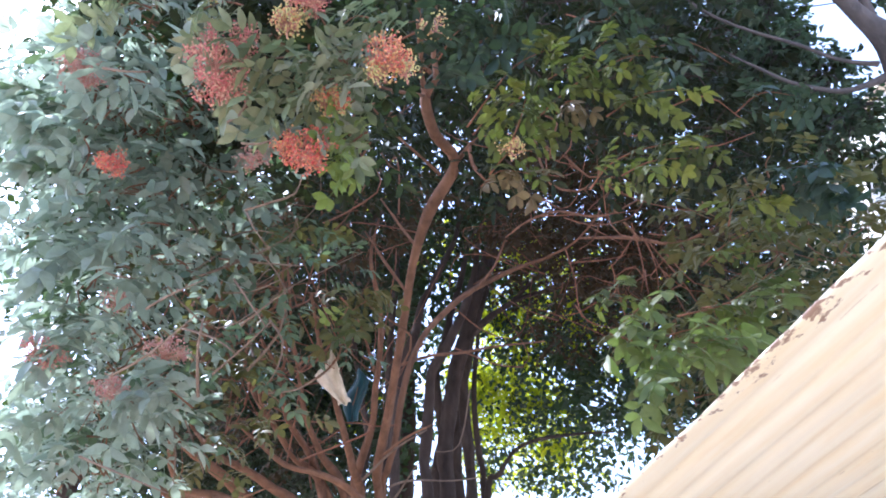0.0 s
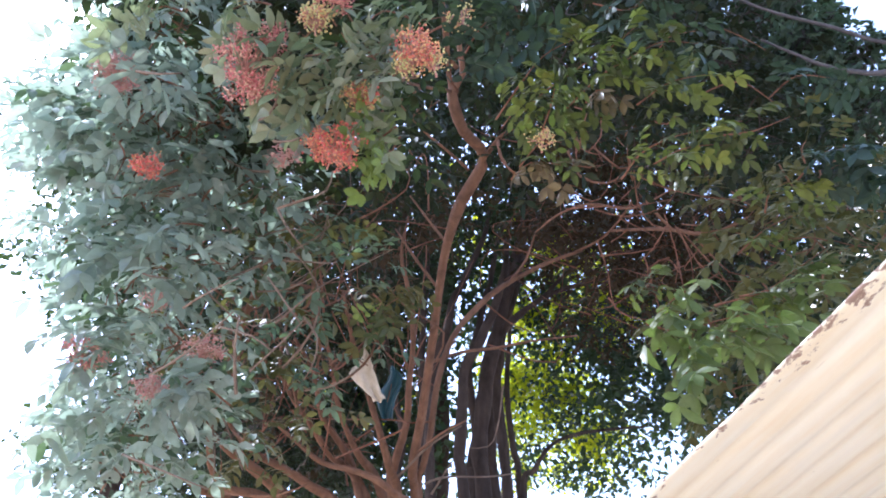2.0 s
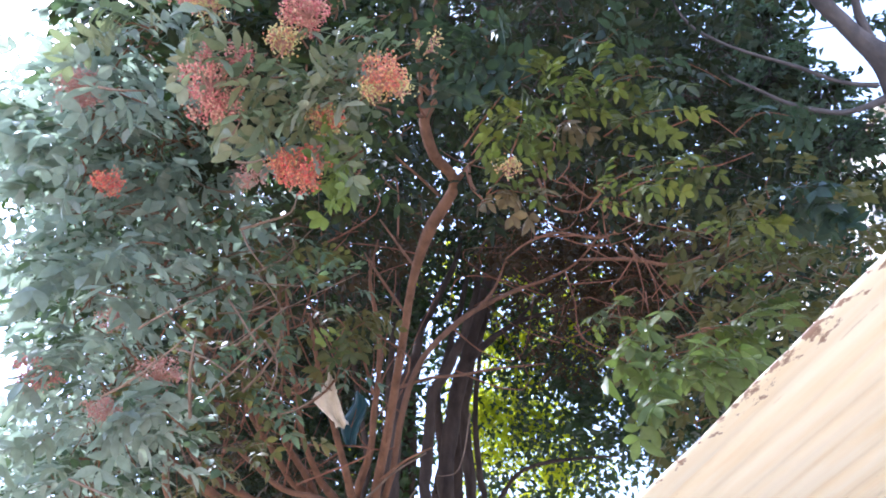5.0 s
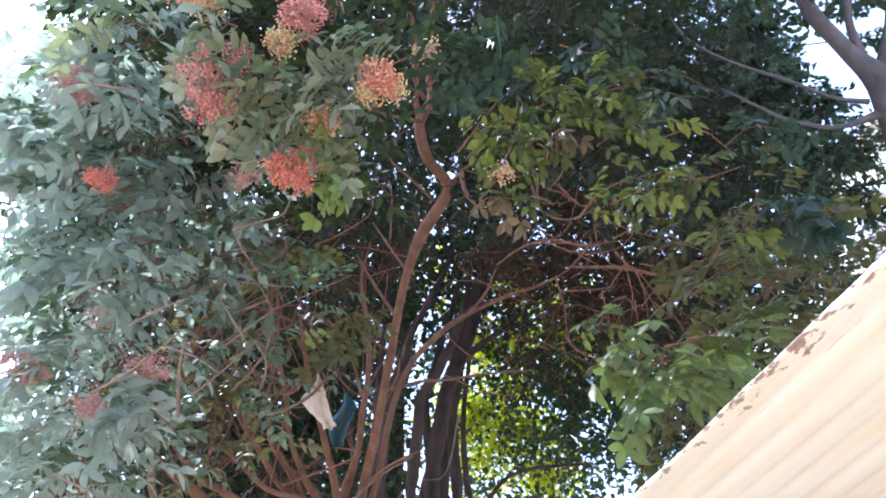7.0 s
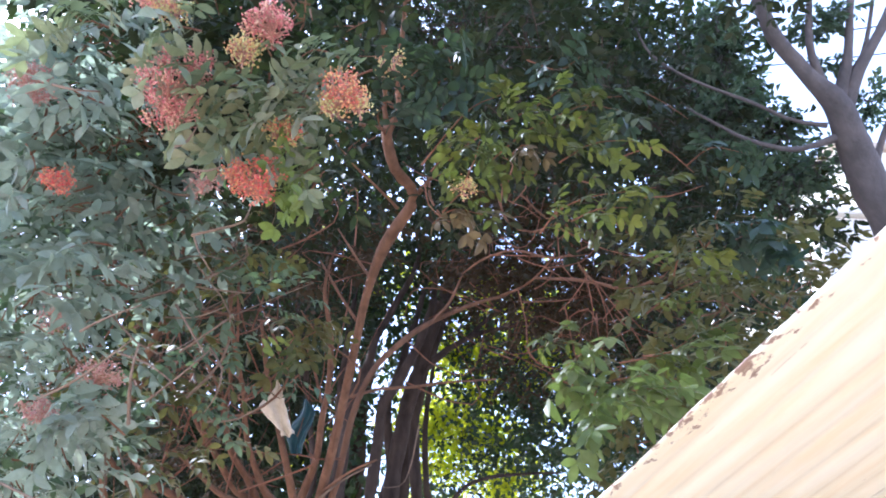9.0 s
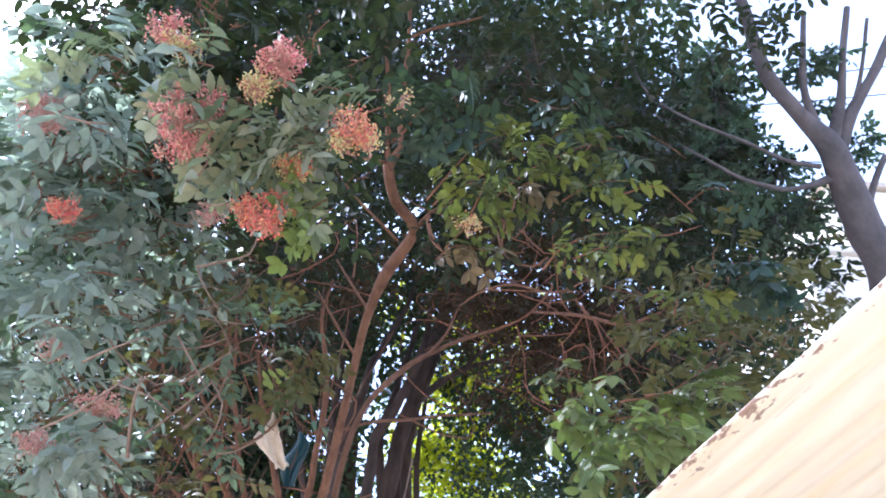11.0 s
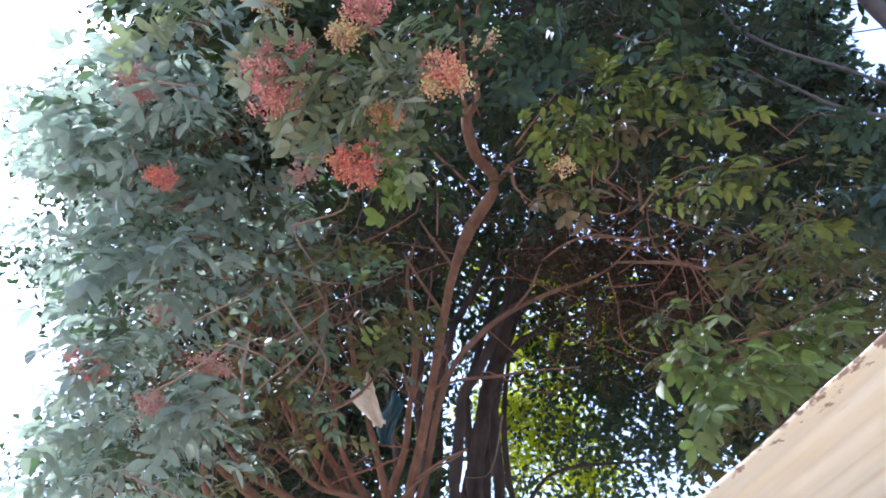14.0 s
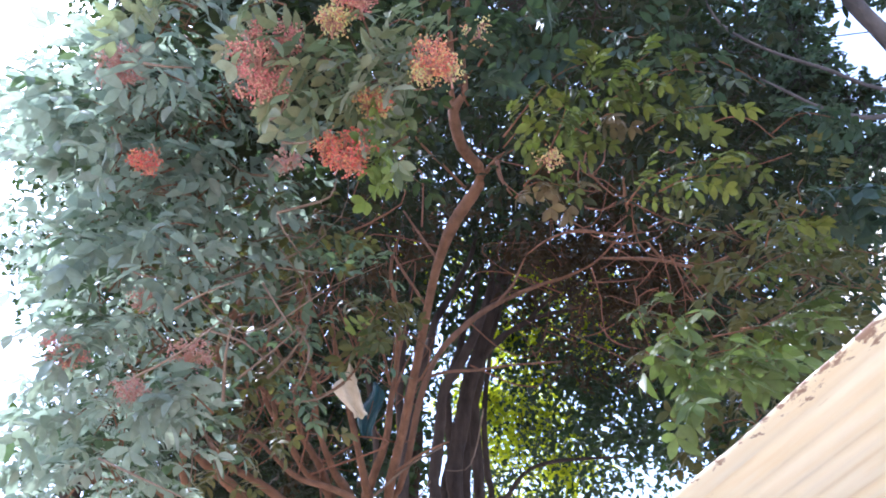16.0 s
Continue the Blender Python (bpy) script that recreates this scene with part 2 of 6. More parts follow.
def simple_spray(rng, leaves=9, length=0.07, width=0.034, reach=0.3):
    """A twig tip with single leaves, for foliage that is farther off."""
    vs, ts, base = [], [], 0
    for i in range(leaves):
        s = (i + 0.6) / leaves
        k = length * rng.uniform(0.75, 1.2)
        w = width * rng.uniform(0.8, 1.2)
        v = np.array([(0, 0, 0), (-w / 2, k * 0.45, 0.12 * w), (0, k * 0.5, -0.1 * w), (w / 2, k * 0.45, 0.12 * w), (0, k, -0.15 * k)])
        t = np.array([(0, 2, 1), (0, 3, 2), (1, 2, 4), (2, 3, 4)])
        m = np.array(Matrix.Translation((0, reach * s, -0.15 * reach * s * s)) @ pose(0, 0, 0, rng.uniform(-50, 10), rng.uniform(-50, 50), rng.uniform(-85, 85)))
        vs.append(v @ m[:3, :3].T + m[:3, 3])
        ts.append(t + base)
        base += len(v)
    return np.vstack(vs), np.vstack(ts)


def broad_spray(rng, leaves=12, length=0.1, width=0.058, reach=0.5):
    """A twig tip of broad leaves, two triangles each, for the dense crowns in the distance."""
    vs, ts = [], []
    for i in range(leaves):
        k, w = length * rng.uniform(0.6, 1.2), width * rng.uniform(0.7, 1.2)
        v = np.array([(0, 0, 0), (-w / 2, k * 0.5, 0.2 * w), (w / 2, k * 0.5, 0.2 * w), (0, k, -0.1 * k)])
        m = np.array(Matrix.Translation((rng.gauss(0, 0.12) * reach, reach * rng.random(), rng.gauss(0, 0.15) * reach)) @ pose(0, 0, 0, rng.uniform(-80, 40), rng.uniform(-60, 60), rng.uniform(-180, 180)))
        vs.append(v @ m[:3, :3].T + m[:3, 3])
        ts.append(np.array([(0, 2, 1), (1, 2, 3)]) + 4 * i)
    return np.vstack(vs), np.vstack(ts)


def leaf_pose(rng, centre, radius, flat=0.8, droop=25.0, roll=22.0):
    """A random place in a bough and a turn that points outwards and hangs a little."""
    d = Vector((rng.gauss(0, 1), rng.gauss(0, 1), rng.gauss(0, 1))).normalized()
    r = radius * rng.uniform(0.12, 1.0) ** 0.6
    at = Vector(centre) + Vector((d.x * r, d.y * r, d.z * r * flat))
    yaw = math.degrees(math.atan2(-d.x, d.y)) + rng.uniform(-60, 60)
    return at, Euler((radians(rng.gauss(-droop * 0.5, droop)), radians(rng.gauss(0, roll)), radians(yaw)))


def foliage(name, boughs, template, mat, parent, seed, size=(0.8, 1.2), flat=0.8, droop=18.0, twigs=None, label=""):
    """Boughs, rows of x, y, z, radius, sprays, filled with sprays of leaves: one mesh a bough."""
    rng = random.Random(seed)
    for x, y, z, radius, count in boughs:
        vs, ts, base = [], [], 0
        tv, tt, tb = [], [], 0
        for _ in range(count):
            v, t = template[rng.randrange(len(template))]
            at, turn = leaf_pose(rng, (x, y, z), radius, flat, droop)
            m = np.array(turn.to_matrix()) * rng.uniform(*size)
            vs.append(v @ m.T + np.array(at))
            ts.append(t + base)
            base += len(v)
            if twigs and rng.random() < 0.45:
                root = Vector((x, y, z)).lerp(at, rng.uniform(0.1, 0.5)) + Vector([rng.gauss(0, 0.3) * radius for _ in range(3)])
                mid = root.lerp(at, 0.5) + Vector([rng.gauss(0, 0.06 * radius) for _ in range(3)])
                w, k = tube(spline([(*root, 0.0055), (*mid, 0.0042), (*at, 0.0025)], 0.12), 4)
                tv.append(w)
                tt.append(k + tb)
                tb += len(w)
        ob = big_mesh(name, np.vstack(vs), np.vstack(ts), mat, parent, label, "stuff")
        if tv:
            big_mesh("twig_growth", np.vstack(tv), np.vstack(tt), twigs, ob, kind="stuff")


def shoot(points, count, mat, cut, parent):
    """A thin leafy shoot through the points: a bent twig with feathered leaves set round it, each a part of its own."""
    rng = random.Random(round(points[0][0] * 977 + points[-1][2] * 131) + count)
    path = spline([(*p, 0.0042 * (1.1 - 0.75 * i / (len(points) - 1))) for i, p in enumerate(points)], 0.03)
    v, t = tube(path, 5, rng, 0.05)
    big_mesh("twig", v, t, BARK_TWIG, parent)
    for i in range(count):
        s = 0.1 + 0.9 * i / max(1, count - 1)
        k = min(len(path) - 2, int(s * (len(path) - 1)))
        at, way = Vector(path[k, :3]), Vector(path[k + 1, :3] - path[k, :3]).normalized()
        side = way.cross(Vector((0, 0, 1))).normalized() * (1 if i % 2 else -1)
        out = way * (0.55 + 0.7 * (i == count - 1)) + side * rng.uniform(0.35, 1.0) + Vector((rng.gauss(0, 0.25), rng.gauss(-0.1, 0.25), rng.uniform(-0.75, 0.15)))
        y_axis = out.normalized()
        up = Vector((rng.gauss(0, 0.35), rng.gauss(0.35, 0.35), 1))
        z_axis = (up - y_axis * up.dot(y_axis)).normalized()
        x_axis = y_axis.cross(z_axis)
        key = (mat.name, rng.randrange(4))
        if key not in LEAF_SHAPES:
            shape = compound_leaf(rng, cut[0] + key[1] % 2, *cut[1:])
            ob = big_mesh("leaf", *shape, mat, parent)
            LEAF_SHAPES[key] = ob.data
        else:
            ob = new("leaf", LEAF_SHAPES[key])
            hang(ob, parent)
        turn = Matrix((x_axis, y_axis, z_axis)).transposed()
        ob.matrix_basis = Matrix.LocRotScale(at, turn.to_quaternion(), Vector([rng.uniform(0.78, 1.15)] * 3))


LEAF_SHAPES = {}



def twig_tangle(spots, mat, parent, seed):
    """Thin crossing shoots. Rows: x, y, z, reach, number, length, lean from upright in degrees."""
    rng = random.Random(seed)
    for x, y, z, reach, count, length, lean in spots:
        tv, tt, tb = [], [], 0
        for _ in range(count):
            p = Vector((x, y, z)) + Vector([rng.uniform(-1, 1) * reach for _ in range(3)])
            bearing, a = rng.uniform(0, 2 * math.pi), radians(rng.gauss(lean, 28))
            way = Vector((math.sin(a) * math.cos(bearing), math.sin(a) * math.sin(bearing), math.cos(a)))
            k, r = length * rng.uniform(0.5, 1.3), rng.uniform(0.003, 0.0075)
            bow = Vector([rng.gauss(0, 0.27) for _ in range(3)]) * k
            pts = [(*(p + way * k * s + bow * math.sin(math.pi * s * rng.uniform(0.7, 1.3))), r * (1.15 - 0.8 * s)) for s in (0, 0.3, 0.65, 1)]
            v, t = tube(spline(pts, 0.09), 5)
            tv.append(v)
            tt.append(t + tb)
            tb += len(v)
        big_mesh("twig_growth", np.vstack(tv), np.vstack(tt), mat, parent, kind="stuff")


def thing(name, at, label, category, group=""):
    return tagged(pose_empty(name, at), label, category, group)


def pose_empty(name, at):
    ob = new(name)
    ob.empty_display_size = 0.2
    ob.location = at
    return ob


# ---- ground ----
def build_ground():
    rng = random.Random(5)
    vs, fs, n = [], [], 60
    reach = [-400, -150, -60] + [-24 + i for i in range(49)] + [60, 150, 400]
    k = len(reach)
    for y in reach:
        for x in reach:
            vs.append((x, y + 4, rng.uniform(-0.025, 0.025) if abs(x) < 24 and abs(y) < 24 else 0))
    for j in range(k - 1):
        for i in range(k - 1):
            fs.append((j * k + i, j * k + i + 1, (j + 1) * k + i + 1, (j + 1) * k + i))
    tagged(mesh_part("ground", vs, fs, EARTH), "dry bare sandy earth of a sunlit yard", "ground", kind="structure")


build_ground()

# ---- walls added out of view: they close the yard and cut sky light ----
def build_wall(name, x0, y0, x1, y1, height, thick=0.22):
    """A plain rendered wall with a slightly uneven face and a coping."""
    a, b = Vector((x0, y0, 0)), Vector((x1, y1, 0))
    way = (b - a).normalized()
    side = Vector((-way.y, way.x, 0)) * thick / 2
    vs, fs, n = [], [], 24
    for i in range(n + 1):
        p = a.lerp(b, i / n)
        for q, z in ((p + side, -0.1), (p + side, height), (p - side, height), (p - side, -0.1)):
            vs.append((q.x, q.y, z))
    for i in range(n):
        for k in range(3):
            fs.append((i * 4 + k, i * 4 + k + 1, i * 4 + k + 5, i * 4 + k + 4))
    fs += [(0, 3, 2, 1), (n * 4, n * 4 + 1, n * 4 + 2, n * 4 + 3)]
    return tagged(mesh_part(name, vs, fs, PLASTER, smooth=False), "plain pale rendered wall, added out of view to close the yard and cut sky light", "wall", kind="structure")


build_wall("unseen_wall_south", -6.0, -3.6, 5.6, -3.6, 3.4)
build_wall("unseen_wall_east", 5.6, -3.5, 5.6, 2.2, 3.4)

# ---- corrugated roof beside the yard ----
ROOF_AT = Vector((1.045, 1.867, 2.421))
ALONG = Vector((-0.341, 0.903, -0.261)).normalized()
ACROSS = Vector((0.936, 0.353, 0.0)).normalized()
OUT = ACROSS.cross(ALONG).normalized()
WAVE, DEEP = 0.141, 0.0034


def sheet_material():
    """Cream paint on sheet, streaked along its waves, flaking to dark scale near the free edge and along a few cracks."""
    m, n, l, p = material("cream_painted_sheet")
    fine = noise_node(n, l, 26, 6, 0.6)
    broad = noise_node(n, l, 1.6, 4, 0.6, (7.0, 0.7, 1))
    base = ramp(n, [(0.3, (0.8, 0.66, 0.42)), (0.46, (0.84, 0.74, 0.53)), (0.6, (0.86, 0.79, 0.61)), (0.74, (0.82, 0.75, 0.58))])
    l.new(broad.outputs["Fac"], base.inputs["Fac"])
    place = n.new("ShaderNodeTexCoord")
    axes = n.new("ShaderNodeSeparateXYZ")
    l.new(place.outputs["Object"], axes.inputs["Vector"])
    flakes = noise_node(n, l, 15, 5, 0.65, (1.4, 0.8, 1))
    specks = noise_node(n, l, 9, 3, 0.5)
    near = n.new("ShaderNodeMapRange")
    near.inputs["From Min"].default_value, near.inputs["From Max"].default_value = 0.02, 0.16
    near.inputs["To Min"].default_value, near.inputs["To Max"].default_value = 0.03, -0.25
    l.new(axes.outputs["X"], near.inputs["Value"])
    level = n.new("ShaderNodeMath")
    level.operation = "ADD"
    l.new(flakes.outputs["Fac"], level.inputs[0])
    stretch = ramp(n, [(0.0, (0, 0, 0)), (0.32, (0.2, 0.2, 0.2)), (0.42, (1, 1, 1)), (0.58, (1, 1, 1)), (0.7, (0.1, 0.1, 0.1))])
    spread = n.new("ShaderNodeMapRange")
    spread.inputs["From Min"].default_value, spread.inputs["From Max"].default_value = -1.0, 1.2
    l.new(axes.outputs["Y"], spread.inputs["Value"])
    l.new(spread.outputs["Result"], stretch.inputs["Fac"])
    gain = n.new("ShaderNodeMath")
    gain.operation = "MULTIPLY_ADD"
    gain.inputs[1].default_value = 0.09
    l.new(stretch.outputs["Color"], gain.inputs[0])
    l.new(near.outputs["Result"], gain.inputs[2])
    l.new(gain.outputs[0], level.inputs[1])
    mask = ramp(n, [(0.6, (0, 0, 0)), (0.66, (1, 1, 1))])
    l.new(level.outputs[0], mask.inputs["Fac"])
    dots = ramp(n, [(0.74, (0, 0, 0)), (0.78, (0.5, 0.5, 0.5))])
    l.new(specks.outputs["Fac"], dots.inputs["Fac"])
    both = n.new("ShaderNodeMath")
    both.operation = "MAXIMUM"
    l.new(mask.outputs["Color"], both.inputs[0])
    l.new(dots.outputs["Color"], both.inputs[1])
    total = both
    for at, spread_by, cut in ((0.135, 0.012, 0.57), (0.56, 0.02, 0.6), (0.84, 0.02, 0.57)):
        # broken cracks that follow the waves
        sway = noise_node(n, l, 3.5, 3, 0.5, (0.4, 1.0, 1))
        shifted = n.new("ShaderNodeMath")
        shifted.operation = "MULTIPLY_ADD"
        shifted.inputs[1].default_value, shifted.inputs[2].default_value = spread_by * 2, -at - spread_by
        l.new(sway.outputs["Fac"], shifted.inputs[0])
        off = n.new("ShaderNodeMath")
        off.operation = "ADD"
        l.new(axes.outputs["X"], off.inputs[0])
        l.new(shifted.outputs[0], off.inputs[1])
        away = n.new("ShaderNodeMath")
        away.operation = "ABSOLUTE"
        l.new(off.outputs[0], away.inputs[0])
        thin = n.new("ShaderNodeMapRange")
        thin.inputs["From Min"].default_value, thin.inputs["From Max"].default_value = 0.001, 0.005
        thin.inputs["To Min"].default_value, thin.inputs["To Max"].default_value = 0.3, 0.0
        l.new(away.outputs[0], thin.inputs["Value"])
        breaks = noise_node(n, l, 5.0 + 3 * at, 4, 0.6, (0.15, 1.0, 1))
        gate = ramp(n, [(cut, (0, 0, 0)), (cut + 0.05, (1, 1, 1))])
        l.new(breaks.outputs["Fac"], gate.inputs["Fac"])
        part_of = n.new("ShaderNodeMath")
        part_of.operation = "MULTIPLY"
        l.new(thin.outputs["Result"], part_of.inputs[0])
        l.new(gate.outputs["Color"], part_of.inputs[1])
        joined = n.new("ShaderNodeMath")
        joined.operation = "MAXIMUM"
        l.new(total.outputs[0], joined.inputs[0])
        l.new(part_of.outputs[0], joined.inputs[1])
        total = joined
    mix = n.new("ShaderNodeMix")
    mix.data_type = "RGBA"
    mix.inputs["B"].default_value = (0.3, 0.2, 0.14, 1)
    l.new(total.outputs[0], mix.inputs["Factor"])
    l.new(base.outputs["Color"], mix.inputs["A"])
    l.new(mix.outputs["Result"], p.inputs["Base Color"])
    p.inputs["Roughness"].default_value = 0.6
    bump(n, l, fine.outputs["Fac"], p, 0.2, 0.004)
    return m


SHEET = sheet_material()


def build_roof():
    roof = thing("corrugated_roof", ROOF_AT, "cream painted corrugated roof seen from below, flaking at its edge", "roof")
    turn = Matrix((ACROSS, ALONG, OUT)).transposed().to_4x4()
    turn.translation = ROOF_AT
    rng = random.Random(9)
    start = 0.0
    for k in range(3):
        width, lift = 7.5 * WAVE, 0.006 * k
        vs, fs, cols = [], [], 76
        rows = 26
        for j in range(rows + 1):
            y = -3.0 + 4.4 * j / rows
            for i in range(cols + 1):
                x = start + width * i / cols
                edge = 0.006 * noise.noise((y * 6, 3.1 * k, 0)) if i == 0 else 0
                vs.append((x + edge, y, 2 * DEEP * (1 + 0.5 * noise.noise((x * 5, y * 0.6, 2))) * (0.5 + 0.5 * math.cos(2 * math.pi * (x / WAVE + 0.1))) ** 3 + lift + 0.008 * noise.noise((x * 4, y * 1.5, k))))
        for j in range(rows):
            for i in range(cols):
                a = j * (cols + 1) + i
                fs.append((a, a + 1, a + cols + 2, a + cols + 1))
        ob = mesh_part("roof_sheet", vs, fs, SHEET, roof)
        mod = ob.modifiers.new("thickness", "SOLIDIFY")
        mod.thickness, mod.offset = 0.006, 1.0
        ob.matrix_parent_inverse = Matrix.Identity(4)
        ob.matrix_basis = Matrix.Translation(-ROOF_AT) @ turn
        start += 6 * WAVE
    return roof


build_roof()


def build_house_wall():
    """The wall on which the roof rests, along its far side."""
    vs = []
    for s in (-2.9, 1.3):
        for w in (2.5, 2.7):
            p = ROOF_AT + ACROSS * w + ALONG * s
            vs += [(p.x, p.y, -0.05), (p.x, p.y, p.z - 0.03)]
    fs = [(0, 1, 3, 2), (4, 6, 7, 5), (0, 4, 5, 1), (2, 3, 7, 6), (1, 5, 7, 3), (0, 2, 6, 4)]
    tagged(mesh_part("wall_house", vs, fs, PLASTER, smooth=False), "pale rendered house wall that carries the corrugated roof", "wall", kind="structure")


build_house_wall()

# ---- trees ----
rng0 = random.Random(21)
FEATHER = [compound_leaf(rng0, rng0.choice((3, 3, 4, 4))) for _ in range(7)]
SPRAY = [simple_spray(rng0) for _ in range(6)]
CLUMP = [simple_spray(rng0, 7, 0.06, 0.034, 0.1) for _ in range(5)]
BROAD = [broad_spray(rng0) for _ in range(8)]

main_tree = thing("flowering_tree", (-0.2, 5.3, 0), "spreading multi-stemmed tree with dusty and haze-pale feathered leaves and red flower heads", "tree")
branch("trunk", [(-0.2, 5.3, -0.05, 0.220), (-0.22, 5.33, 1.0, 0.170), (-0.45, 5.42, 2.60, 0.054), (-0.47, 5.14, 2.84, 0.045), (-0.38, 4.81, 3.16, 0.041), (-0.28, 4.40, 3.58, 0.039), (-0.20, 4.05, 3.92, 0.037), (-0.09, 3.77, 4.14, 0.046), (0.08, 3.52, 4.34, 0.048), (-0.05, 3.34, 4.42, 0.042), (-0.11, 3.18, 4.57, 0.040), (-0.04, 3.12, 4.67, 0.026), (-0.06, 3.03, 4.83, 0.022), (-0.05, 2.90, 5.04, 0.020), (-0.04, 2.77, 5.26, 0.018), (-0.05, 2.65, 5.45, 0.017), (-0.07, 2.41, 5.81, 0.012)], BARK_RED, main_tree, kink=0.15)
